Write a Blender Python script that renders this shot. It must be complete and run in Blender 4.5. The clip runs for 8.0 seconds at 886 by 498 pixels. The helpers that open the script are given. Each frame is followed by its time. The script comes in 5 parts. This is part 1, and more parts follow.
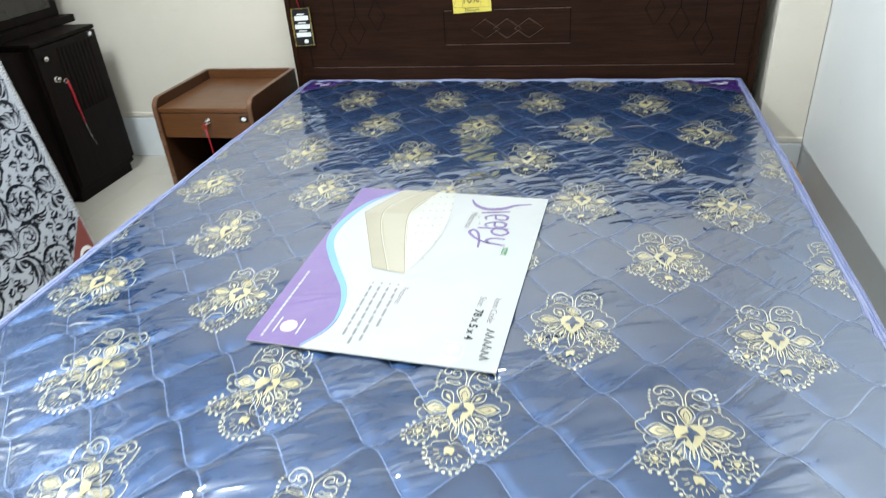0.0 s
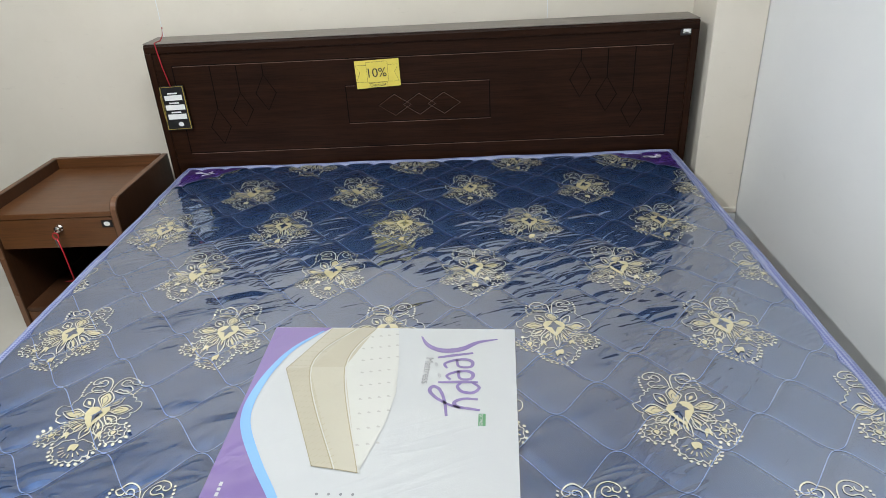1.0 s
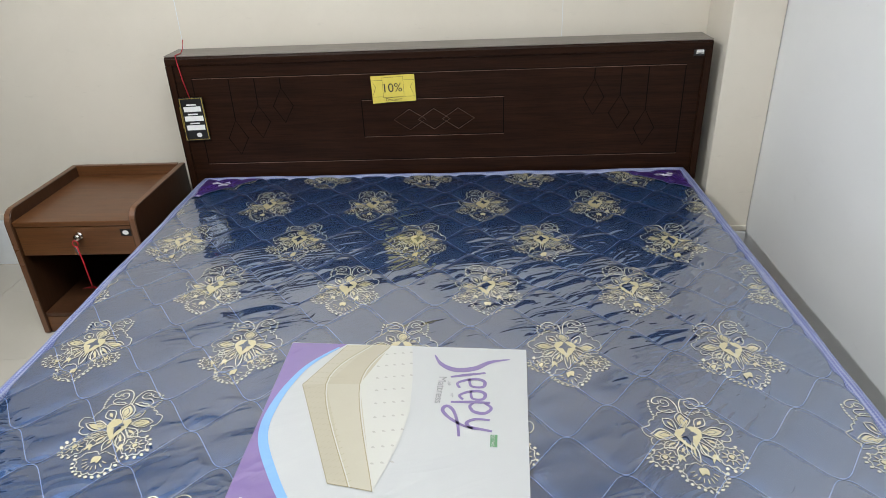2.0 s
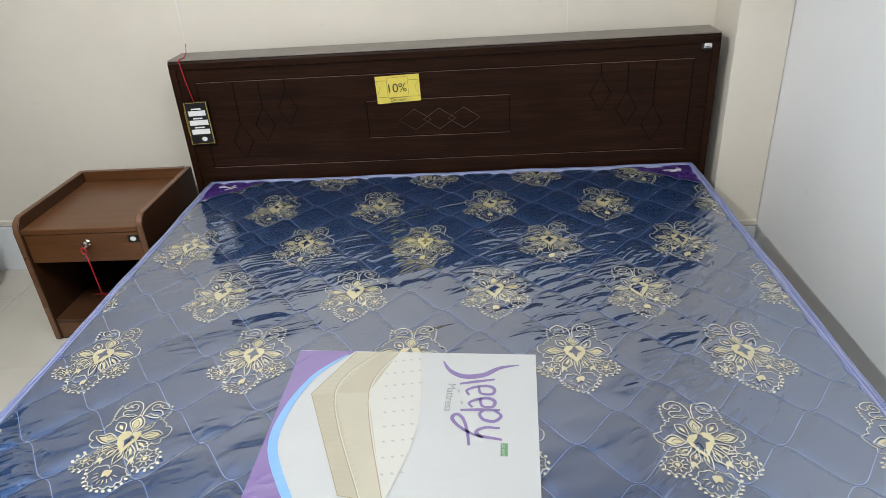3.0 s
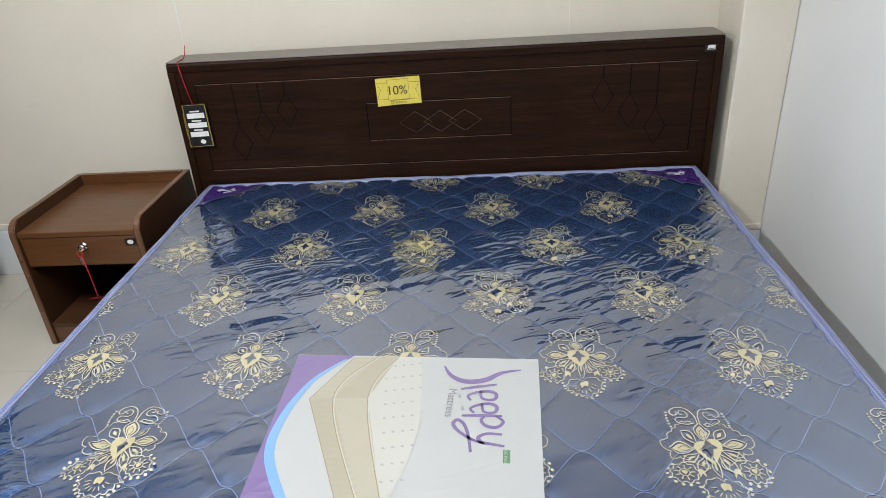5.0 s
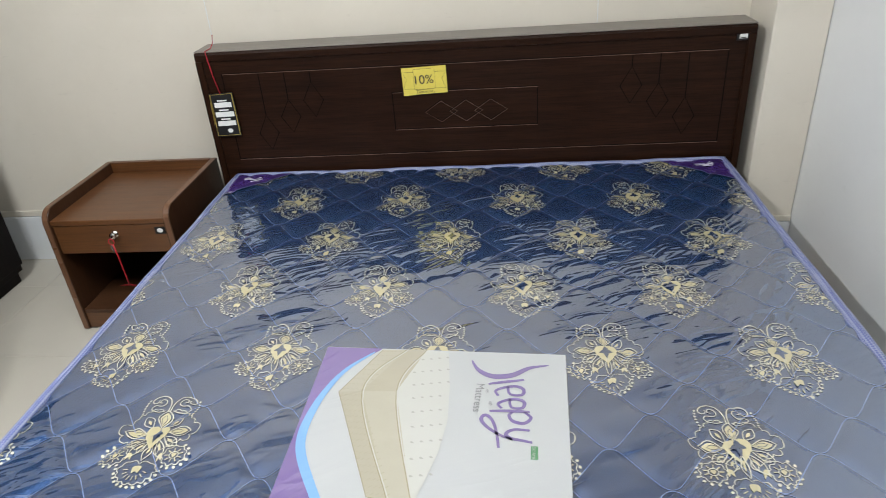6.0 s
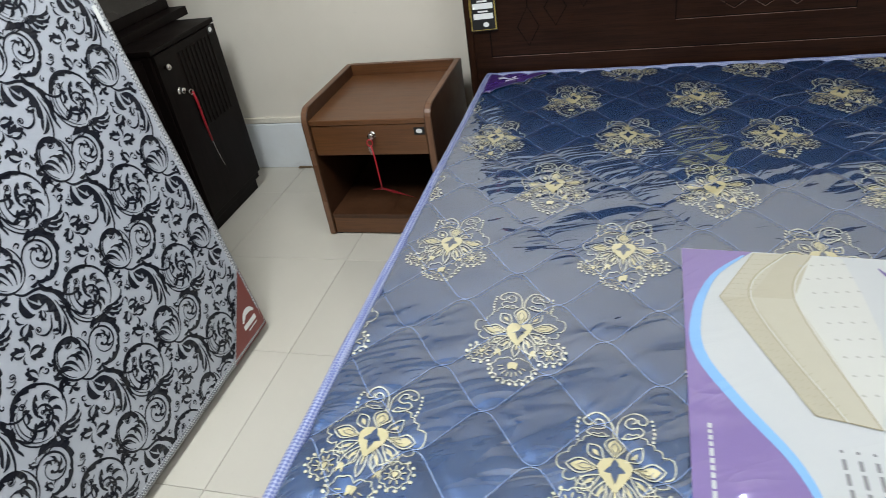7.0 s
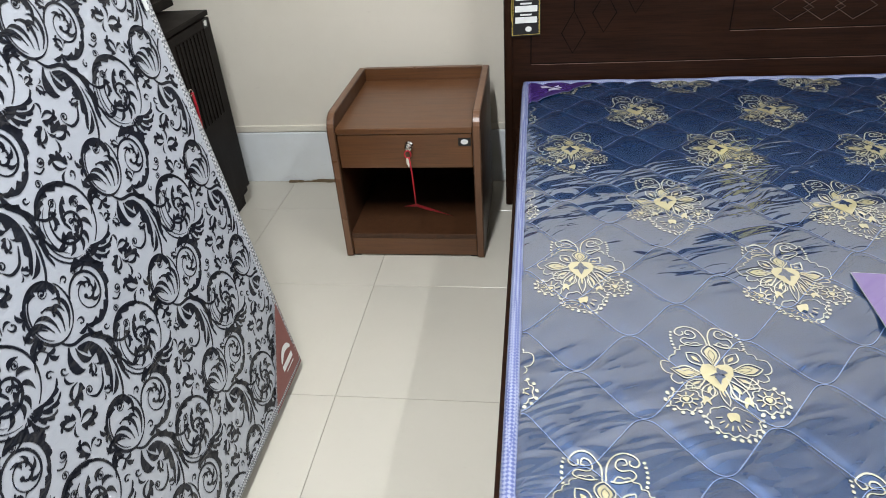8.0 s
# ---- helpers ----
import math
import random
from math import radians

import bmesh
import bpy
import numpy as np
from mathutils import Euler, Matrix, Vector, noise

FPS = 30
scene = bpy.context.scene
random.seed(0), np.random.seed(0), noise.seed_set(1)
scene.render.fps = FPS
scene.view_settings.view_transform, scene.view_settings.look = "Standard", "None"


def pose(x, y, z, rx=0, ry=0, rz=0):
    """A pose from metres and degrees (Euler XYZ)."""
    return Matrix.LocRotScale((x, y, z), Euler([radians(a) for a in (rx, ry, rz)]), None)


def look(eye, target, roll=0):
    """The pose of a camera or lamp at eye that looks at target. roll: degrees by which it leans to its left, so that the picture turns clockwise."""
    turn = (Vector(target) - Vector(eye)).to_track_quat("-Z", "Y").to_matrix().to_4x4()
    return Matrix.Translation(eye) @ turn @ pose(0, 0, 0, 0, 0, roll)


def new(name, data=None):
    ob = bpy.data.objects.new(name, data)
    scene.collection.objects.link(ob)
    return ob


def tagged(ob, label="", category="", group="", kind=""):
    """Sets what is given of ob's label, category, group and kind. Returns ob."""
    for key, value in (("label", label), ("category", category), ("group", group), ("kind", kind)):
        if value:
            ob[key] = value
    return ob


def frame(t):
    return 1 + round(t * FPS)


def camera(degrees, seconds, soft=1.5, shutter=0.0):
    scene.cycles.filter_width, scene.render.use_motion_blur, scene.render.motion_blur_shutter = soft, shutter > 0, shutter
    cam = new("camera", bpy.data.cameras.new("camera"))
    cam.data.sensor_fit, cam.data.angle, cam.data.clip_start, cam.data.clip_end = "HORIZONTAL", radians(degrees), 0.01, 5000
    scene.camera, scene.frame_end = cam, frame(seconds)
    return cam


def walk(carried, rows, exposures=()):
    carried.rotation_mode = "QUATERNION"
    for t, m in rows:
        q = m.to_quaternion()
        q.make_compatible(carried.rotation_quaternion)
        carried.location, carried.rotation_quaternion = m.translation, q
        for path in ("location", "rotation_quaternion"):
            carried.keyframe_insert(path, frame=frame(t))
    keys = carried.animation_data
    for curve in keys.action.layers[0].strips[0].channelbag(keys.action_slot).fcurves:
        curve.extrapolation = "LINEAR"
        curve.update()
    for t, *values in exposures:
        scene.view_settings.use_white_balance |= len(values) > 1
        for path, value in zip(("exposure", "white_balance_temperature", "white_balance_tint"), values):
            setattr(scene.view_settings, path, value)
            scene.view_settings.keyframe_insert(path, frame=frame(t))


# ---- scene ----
cam = camera(67.3, 8.0, soft=0.85, shutter=0.18)
PATH = [
    (0, (-0.097, -0.112, 1.358), (-0.526, 1.564, 0.354), -4.4),
    (0.5, (-0.265, 0.143, 1.385), (-0.437, 1.939, 0.523), -3.3),
    (1, (-0.314, 0.322, 1.399), (-0.397, 2.093, 0.475), -3.2),
    (1.5, (-0.316, 0.326, 1.456), (-0.498, 2.115, 0.58), -3.2),
    (1.7, (-0.329, 0.31, 1.451), (-0.438, 2.095, 0.557), -2.0),
    (3, (-0.324, 0.34, 1.476), (-0.456, 2.101, 0.538), -3.9),
    (3.5, (-0.337, 0.342, 1.483), (-0.439, 2.119, 0.57), -2.8),
    (4, (-0.344, 0.36, 1.469), (-0.454, 2.137, 0.558), -3.5),
    (4.5, (-0.329, 0.362, 1.46), (-0.424, 2.154, 0.578), -2.3),
    (4.7, (-0.327, 0.365, 1.447), (-0.44, 2.144, 0.54), -3.2),
    (5.8, (-0.330, 0.346, 1.492), (-0.489, 2.104, 0.551), -4.2),
    (6, (-0.346, 0.370, 1.485), (-0.539, 2.110, 0.520), -4.4),
    (6.5, (-0.529, 0.445, 1.392), (-0.965, 2.118, 0.386), -5.8),
    (7, (-0.89, 0.402, 1.349), (-1.436, 1.987, 0.259), -9.2),
    (7.5, (-1.177, 0.433, 1.3), (-1.676, 2.041, 0.219), -5.4),
    (8, (-1.397, 0.515, 1.286), (-1.664, 2.18, 0.209), -4.3),
]
EXPOSURES = [  # seconds, stops, kelvin, tint
    (0, 0.45, 5950, 4), (0.5, 0.08, 6050, 7), (1, 0.0, 6150, 9), (1.5, -0.03, 6250, 10), (6, -0.03, 6250, 10),
    (6.5, 0.0, 6200, 9), (7, -0.06, 6100, 8), (7.5, 0.10, 6100, 9), (8, 0.15, 6200, 10),
]
walk(cam, [(t, look(eye, target, roll)) for t, eye, target, roll in PATH], EXPOSURES)

# ---- light: a closed room under ceiling tubes ----
world = bpy.data.worlds.new("world")
scene.world = world
world.use_nodes = True
world.node_tree.nodes["Background"].inputs[0].default_value = (0.6, 0.65, 0.7, 1)
world.node_tree.nodes["Background"].inputs[1].default_value = 0.02

CEIL = 2.8
TUBES = [(-1.75, 0.85, 70.0), (-0.15, 0.85, 27.0)]  # x, y of the middle, watts
TUBE_LENGTH = 1.2
for tx, ty, watts in TUBES:
    lamp = new("tube_lamp", bpy.data.lights.new("tube_lamp", "AREA"))
    lamp.data.shape, lamp.data.size, lamp.data.size_y = "RECTANGLE", 0.045, TUBE_LENGTH
    lamp.data.energy, lamp.data.color = watts, (0.945, 0.97, 0.955)
    lamp.matrix_world = pose(tx, ty, CEIL - 0.095)


# ---- materials ----
def nodes_of(name):
    m = bpy.data.materials.new(name)
    m.use_nodes = True
    nt = m.node_tree
    return m, nt, nt.nodes["Principled BSDF"]


def add(nt, kind, **values):
    n = nt.nodes.new(kind)
    for key, value in values.items():
        n.inputs[key.replace("_", " ")].default_value = value
    return n


def position(nt, scale=(1, 1, 1), turn=(0, 0, 0)):
    g = nt.nodes.new("ShaderNodeNewGeometry")
    mp = add(nt, "ShaderNodeMapping", Scale=scale, Rotation=[radians(a) for a in turn])
    nt.links.new(g.outputs["Position"], mp.inputs["Vector"])
    return mp.outputs[0]


def along(nt, scale, angle):
    """Coordinates turned in plan first and stretched after: scale[0] runs along the angle."""
    mp = add(nt, "ShaderNodeMapping", Scale=scale)
    nt.links.new(position(nt, (1, 1, 1), (0, 0, -angle)), mp.inputs["Vector"])
    return mp.outputs[0]


def ramp(nt, fac, stops):
    r = nt.nodes.new("ShaderNodeValToRGB")
    e = r.color_ramp.elements
    e[0].position, e[0].color = stops[0][0], (*stops[0][1], 1)
    e[1].position, e[1].color = stops[-1][0], (*stops[-1][1], 1)
    for p, c in stops[1:-1]:
        e.new(p).color = (*c, 1)
    nt.links.new(fac, r.inputs[0])
    return r.outputs[0]


def grey(v):
    return (v, v, v)


def noise_tex(nt, vec, scale, detail=4.0, rough=0.55, dist=0.0):
    n = add(nt, "ShaderNodeTexNoise", Scale=scale, Detail=detail, Roughness=rough, Distortion=dist)
    nt.links.new(vec, n.inputs["Vector"])
    return n.outputs[0]


def mix(nt, fac, a, b, how="MIX"):
    m = nt.nodes.new("ShaderNodeMix")
    m.data_type, m.blend_type = "RGBA", how
    for key, v in ((0, fac), (6, a), (7, b)):
        if hasattr(v, "links"):
            nt.links.new(v, m.inputs[key])
        else:
            m.inputs[key].default_value = v if key == 0 else (*v, 1)
    return m.outputs[2]


def bump(nt, height, strength, distance, normal=None):
    b = add(nt, "ShaderNodeBump", Strength=strength, Distance=distance)
    nt.links.new(height, b.inputs["Height"])
    if normal is not None:
        nt.links.new(normal, b.inputs["Normal"])
    return b.outputs[0]


def math_node(nt, op, a, b=None):
    n = nt.nodes.new("ShaderNodeMath")
    n.operation = op
    for i, v in enumerate((a, b)):
        if v is None:
            continue
        if hasattr(v, "links"):
            nt.links.new(v, n.inputs[i])
        else:
            n.inputs[i].default_value = v
    return n.outputs[0]


def film(nt, bsdf, weight=1.0):
    """A taut clear plastic film over the surface: a glossy coat with long creases of its own."""
    up = add(nt, "ShaderNodeCombineXYZ", X=0.0, Y=0.0, Z=1.0).outputs[0]
    patch = ramp(nt, noise_tex(nt, along(nt, (1.2, 3.0, 1), 24), 1.7, 2.0), [(0.49, grey(0.03)), (0.66, grey(1.0))])
    patch2 = ramp(nt, noise_tex(nt, along(nt, (1.6, 2.6, 1), 40), 1.9, 2.0), [(0.53, grey(0.0)), (0.70, grey(1.0))])
    broad = noise_tex(nt, along(nt, (1.3, 4.8, 1), 18), 1.0, 2.0, 0.5, 0.6)
    crease = noise_tex(nt, along(nt, (4.0, 25.0, 1), 20), 1.0, 1.6, 0.45, 0.5)
    cross = noise_tex(nt, along(nt, (4.2, 30.0, 1), 44), 1.0, 1.6, 0.45, 0.5)
    fine = noise_tex(nt, along(nt, (14.0, 60.0, 1), 20), 1.0, 2.0, 0.5, 0.5)
    sharp = math_node(nt, "MULTIPLY", math_node(nt, "ABSOLUTE", math_node(nt, "SUBTRACT", crease, 0.5)), patch)
    sharp2 = math_node(nt, "MULTIPLY", math_node(nt, "ABSOLUTE", math_node(nt, "SUBTRACT", cross, 0.5)), patch2)
    n = bump(nt, broad, 1.0, 0.0105, up)
    crumple = noise_tex(nt, along(nt, (5.5, 12.0, 1), 34), 1.0, 2.0, 0.4, 0.7)
    calm = ramp(nt, noise_tex(nt, position(nt), 1.5, 1.0), [(0.42, grey(1.0)), (0.62, grey(0.1))])
    n = bump(nt, math_node(nt, "MULTIPLY", math_node(nt, "ABSOLUTE", math_node(nt, "SUBTRACT", crumple, 0.5)), calm), 1.0, 0.010, n)
    n = bump(nt, sharp, 1.0, 0.0165, n)
    n = bump(nt, sharp2, 1.0, 0.008, n)
    n = bump(nt, fine, 1.0, 0.0002, n)
    nt.links.new(n, bsdf.inputs["Coat Normal"])
    bsdf.inputs["Coat Weight"].default_value = weight
    bsdf.inputs["Coat IOR"].default_value = 3.2
    bsdf.inputs["Coat Roughness"].default_value = 0.018


def cloth_print(name, colour, vary, rough=0.55, filmed=1.0, weave=900.0, sheen=0.0, satin=0.0):
    m, nt, b = nodes_of(name)
    big = noise_tex(nt, position(nt), 7.0, 3.0)
    col = mix(nt, big, colour, vary)
    nt.links.new(col, b.inputs["Base Color"])
    b.inputs["Roughness"].default_value = rough
    b.inputs["Sheen Weight"].default_value = sheen
    b.inputs["Metallic"].default_value = satin
    fine = noise_tex(nt, position(nt), weave, 2.0)
    n = bump(nt, fine, 0.25, 0.0006)
    if satin:
        n = bump(nt, noise_tex(nt, along(nt, (6.0, 16.0, 1), 25), 1.0, 3.0, 0.55, 0.8), 1.0, 0.0035, n)
    nt.links.new(n, b.inputs["Normal"])
    if filmed:
        film(nt, b, float(filmed))
    return m


def wood(name, dark, light, axis, rough=0.38, grain=1.0, gloss=0.25):
    """Wood-print laminate; axis: the direction in which the grain runs."""
    m, nt, b = nodes_of(name)
    s = [46.0, 46.0, 46.0]
    s[axis] = 2.2
    g1 = noise_tex(nt, position(nt, s), 1.0, 6.0, 0.62, 0.5)
    s2 = [210.0, 210.0, 210.0]
    s2[axis] = 9.0
    g2 = noise_tex(nt, position(nt, s2), 1.0, 3.0, 0.6)
    wear = noise_tex(nt, position(nt), 3.5, 5.0, 0.6)
    col = ramp(nt, g1, [(0.32, dark), (0.7, light)])
    pores = ramp(nt, g2, [(0.36, grey(1 - 0.45 * grain)), (0.52, grey(1.0))])
    col = mix(nt, 1.0, col, pores, "MULTIPLY")
    col = mix(nt, 1.0, col, ramp(nt, wear, [(0.3, grey(0.86)), (0.75, grey(1.12))]), "MULTIPLY")
    nt.links.new(col, b.inputs["Base Color"])
    nt.links.new(ramp(nt, wear, [(0.3, grey(rough - 0.06)), (0.7, grey(rough + 0.12))]), b.inputs["Roughness"])
    b.inputs["Specular IOR Level"].default_value = gloss * 2
    nt.links.new(bump(nt, g2, 0.25 * grain, 0.0008), b.inputs["Normal"])
    return m


def paint(name, colour, dirt, rough=0.5, low_dirt=0.0, gloss=0.5):
    """Emulsion paint with roller texture, faint smudges and scuffs."""
    m, nt, b = nodes_of(name)
    cloud = noise_tex(nt, position(nt), 1.7, 6.0, 0.65)
    spots = noise_tex(nt, position(nt, (3, 3, 9)), 4.0, 8.0, 0.72)
    col = mix(nt, ramp(nt, cloud, [(0.42, grey(0)), (0.72, grey(0.55))]), colour, dirt)
    col = mix(nt, ramp(nt, spots, [(0.62, grey(0)), (0.74, grey(0.35 + low_dirt))]), col, [c * 0.8 for c in dirt])
    nt.links.new(col, b.inputs["Base Color"])
    b.inputs["Roughness"].default_value = rough
    b.inputs["Specular IOR Level"].default_value = gloss
    roller = noise_tex(nt, position(nt), 160.0, 3.0)
    nt.links.new(bump(nt, roller, 0.12, 0.002), b.inputs["Normal"])
    return m


def plain(name, colour, rough=0.5, metal=0.0, filmed=False, spec=0.5):
    m, nt, b = nodes_of(name)
    n = noise_tex(nt, position(nt), 60.0, 4.0)
    nt.links.new(mix(nt, n, colour, [c * 0.82 for c in colour]), b.inputs["Base Color"])
    nt.links.new(ramp(nt, n, [(0.3, grey(max(rough - 0.05, 0.02))), (0.7, grey(rough + 0.05))]), b.inputs["Roughness"])
    b.inputs["Metallic"].default_value, b.inputs["Specular IOR Level"].default_value = metal, spec
    if filmed:
        film(nt, b)
    return m


M_WALL = paint("cream_wall_paint", (0.69, 0.637, 0.55), (0.61, 0.557, 0.47))
M_WALL_RIGHT = paint("cool_white_wall_paint", (0.78, 0.785, 0.79), (0.73, 0.735, 0.74), 0.42)
M_CEIL = paint("ceiling_paint", (0.76, 0.75, 0.73), (0.70, 0.69, 0.67), 0.7)
M_SKIRT = paint("white_skirting_gloss", (0.72, 0.74, 0.76), (0.58, 0.57, 0.53), 0.28, 0.2)
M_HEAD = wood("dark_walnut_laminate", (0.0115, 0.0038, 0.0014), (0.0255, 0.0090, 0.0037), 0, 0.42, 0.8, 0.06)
M_HEAD_V = wood("dark_walnut_laminate_upright", (0.0115, 0.0038, 0.0014), (0.0255, 0.0090, 0.0037), 2, 0.42, 0.8, 0.06)
# Far paler than the headboard: sheen of the reflected wall put into the colour.
M_TOPCAP = wood("polished_edge_sheen", (0.165, 0.145, 0.125), (0.185, 0.163, 0.141), 0, 0.40, 0.1, 0.3)
M_GROOVE = plain("groove_shadowed_wood", (0.0022, 0.0012, 0.001), 0.7, 0.0, False, 0.1)
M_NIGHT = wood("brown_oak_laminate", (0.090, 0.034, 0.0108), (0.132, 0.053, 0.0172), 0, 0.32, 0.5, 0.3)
# Upright grain, about half as bright: shade of sides and shelf painted in.
M_NIGHT_V = wood("brown_oak_laminate_upright_shaded", (0.046, 0.0185, 0.0075), (0.068, 0.028, 0.0125), 2, 0.36, 0.4, 0.2)
M_NIGHT_EDGE = wood("brown_edge_band", (0.13, 0.060, 0.03), (0.17, 0.085, 0.046), 2, 0.3, 0.3)
M_CAB = wood("black_brown_laminate", (0.0045, 0.0028, 0.0024), (0.0095, 0.0058, 0.005), 2, 0.45, 0.8, 0.05)
M_PANEL = wood("dark_glossy_panel", (0.016, 0.012, 0.010), (0.028, 0.022, 0.018), 2, 0.24, 0.5, 0.25)
M_CHROME = plain("chrome", (0.82, 0.8, 0.76), 0.14, 1.0)
M_RED = plain("red_cord", (0.42, 0.008, 0.02), 0.6)
M_BLACK = plain("black_card", (0.008, 0.008, 0.009), 0.35)
M_WHITE = plain("white_print", (0.8, 0.8, 0.78), 0.5)
M_YELLOW = plain("yellow_card", (0.70, 0.57, 0.09), 0.6)
M_INK = plain("black_ink", (0.02, 0.02, 0.02), 0.5)
M_GREENINK = plain("green_ink", (0.03, 0.22, 0.07), 0.5, filmed=True)
M_RAW = wood("raw_pine", (0.42, 0.2, 0.06), (0.58, 0.31, 0.1), 2, 0.6, 0.4)

M_NAVY = cloth_print("navy_satin", (0.0045, 0.032, 0.112), (0.0090, 0.055, 0.172), 0.45, True, 700.0, 0.0, 0.5)
M_GOLD = cloth_print("gold_print", (0.56, 0.49, 0.27), (0.50, 0.435, 0.24), 0.58, True, 900.0, 0.0, 0.28)
M_CREAM = cloth_print("cream_print_outline", (0.58, 0.54, 0.38), (0.52, 0.48, 0.34), 0.58, True, 900.0, 0.0, 0.25)
M_THREAD = cloth_print("pale_blue_thread", (0.27, 0.35, 0.56), (0.21, 0.28, 0.48), 0.5, True, 900.0, 0.0, 0.4)
M_PURPLE = cloth_print("purple_corner_satin", (0.05, 0.014, 0.19), (0.065, 0.02, 0.23), 0.4, True, 900.0, 0.0, 0.4)
M_PLOGO = plain("white_corner_mark", (0.75, 0.74, 0.85), 0.5, filmed=True)
M_PAPER = cloth_print("poster_white", (0.395, 0.40, 0.402), (0.37, 0.377, 0.382), 0.5, 0.3, 300.0)
M_PPURPLE = cloth_print("poster_purple", (0.135, 0.085, 0.25), (0.16, 0.105, 0.285), 0.5, 0.6, 300.0)
M_PBLUE = cloth_print("poster_blue", (0.14, 0.29, 0.53), (0.17, 0.33, 0.57), 0.5, 0.3, 300.0)
M_PBEIGE = cloth_print("poster_beige", (0.355, 0.325, 0.250), (0.305, 0.278, 0.212), 0.5, 0.3, 120.0)
M_PBEIGE2 = cloth_print("poster_beige_light", (0.37, 0.342, 0.27), (0.325, 0.30, 0.235), 0.5, 0.3, 120.0)
M_PBEIGE3 = cloth_print("poster_beige_grey", (0.375, 0.35, 0.278), (0.335, 0.31, 0.245), 0.5, 0.3, 120.0)
M_PSEAM2 = cloth_print("poster_weave", (0.315, 0.285, 0.21), (0.29, 0.26, 0.19), 0.5, 0.3)
M_PIVORY = cloth_print("poster_ivory", (0.445, 0.44, 0.41), (0.40, 0.395, 0.365), 0.5, 0.3, 120.0)
M_PIVORY2 = cloth_print("poster_tuft", (0.43, 0.425, 0.395), (0.395, 0.39, 0.36), 0.5)
M_PSEAM = cloth_print("poster_seam", (0.33, 0.28, 0.17), (0.30, 0.25, 0.15), 0.5)
M_PINK = cloth_print("poster_violet_ink", (0.10, 0.055, 0.24), (0.12, 0.07, 0.28), 0.5)
M_PGREY = cloth_print("poster_grey_ink", (0.19, 0.19, 0.20), (0.22, 0.22, 0.23), 0.5)
M_PSEAL = cloth_print("poster_seal", (0.70, 0.5, 0.45), (0.72, 0.55, 0.5), 0.5)

M_DAMASK = cloth_print("silver_grey_ticking", (0.435, 0.45, 0.50), (0.38, 0.395, 0.445), 0.5, False, 500.0, 0.1)
M_DPRINT = cloth_print("charcoal_damask_print", (0.0045, 0.0055, 0.011), (0.010, 0.012, 0.020), 0.7, False, 500.0)
M_DPRINT.node_tree.nodes["Principled BSDF"].inputs["Specular IOR Level"].default_value = 0.15
for wrapped in (M_DAMASK, M_DPRINT):  # a clear plastic wrapping, slightly crumpled
    nt = wrapped.node_tree
    b = nt.nodes["Principled BSDF"]
    b.inputs["Coat Weight"].default_value, b.inputs["Coat IOR"].default_value, b.inputs["Coat Roughness"].default_value = 0.5, 1.6, 0.12
    nt.links.new(bump(nt, noise_tex(nt, position(nt, (3.0, 3.0, 7.0)), 2.2, 4.0, 0.55, 0.8), 1.0, 0.02), b.inputs["Coat Normal"])
M_MAROON = cloth_print("maroon_corner_vinyl", (0.16, 0.035, 0.03), (0.20, 0.05, 0.042), 0.35, False, 500.0)


def tape_material(name, a, b_):
    m, nt, b = nodes_of(name)
    v = position(nt, (1, 1, 1), (0, 0, 45))
    ch = add(nt, "ShaderNodeTexChecker", Scale=190.0)
    nt.links.new(v, ch.inputs["Vector"])
    nt.links.new(mix(nt, ch.outputs[1], a, b_), b.inputs["Base Color"])
    b.inputs["Roughness"].default_value = 0.5
    nt.links.new(bump(nt, ch.outputs[1], 0.3, 0.001), b.inputs["Normal"])
    return m


M_TAPE = tape_material("blue_binding_tape", (0.085, 0.105, 0.26), (0.27, 0.29, 0.41))
M_TAPE2 = tape_material("grey_binding_tape", (0.5, 0.5, 0.5), (0.12, 0.12, 0.13))


def tile_material():
    m, nt, b = nodes_of("ivory_vitrified_tile")
    info = nt.nodes.new("ShaderNodeObjectInfo")
    cloud = noise_tex(nt, position(nt), 2.3, 6.0, 0.6)
    speck = noise_tex(nt, position(nt), 90.0, 3.0)
    col = mix(nt, cloud, (0.445, 0.412, 0.35), (0.52, 0.485, 0.418))
    col = mix(nt, ramp(nt, speck, [(0.62, grey(0)), (0.75, grey(0.12))]), col, (0.35, 0.31, 0.25))
    col = mix(nt, 1.0, col, ramp(nt, info.outputs["Random"], [(0, grey(0.95)), (1, grey(1.03))]), "MULTIPLY")
    nt.links.new(col, b.inputs["Base Color"])
    nt.links.new(ramp(nt, cloud, [(0.3, grey(0.10)), (0.75, grey(0.26))]), b.inputs["Roughness"])
    return m


def glowing_tube(name, strength):
    m, nt, b = nodes_of(name)
    b.inputs["Base Color"].default_value = (0.8, 0.8, 0.8, 1)
    b.inputs["Emission Color"].default_value = (0.945, 0.97, 0.955, 1)
    b.inputs["Emission Strength"].default_value = strength
    return m


M_TILE = tile_material()
M_GROUT = plain("grey_grout", (0.40, 0.37, 0.315), 0.8)

# ---- building helpers ----
BASE = {}


def thing(name, base, label, category, group="", kind=""):
    ob = new(name)
    ob.empty_display_size = 0.05
    ob.location = base
    BASE[ob.name] = Vector(base)
    return tagged(ob, label, category, group, kind)


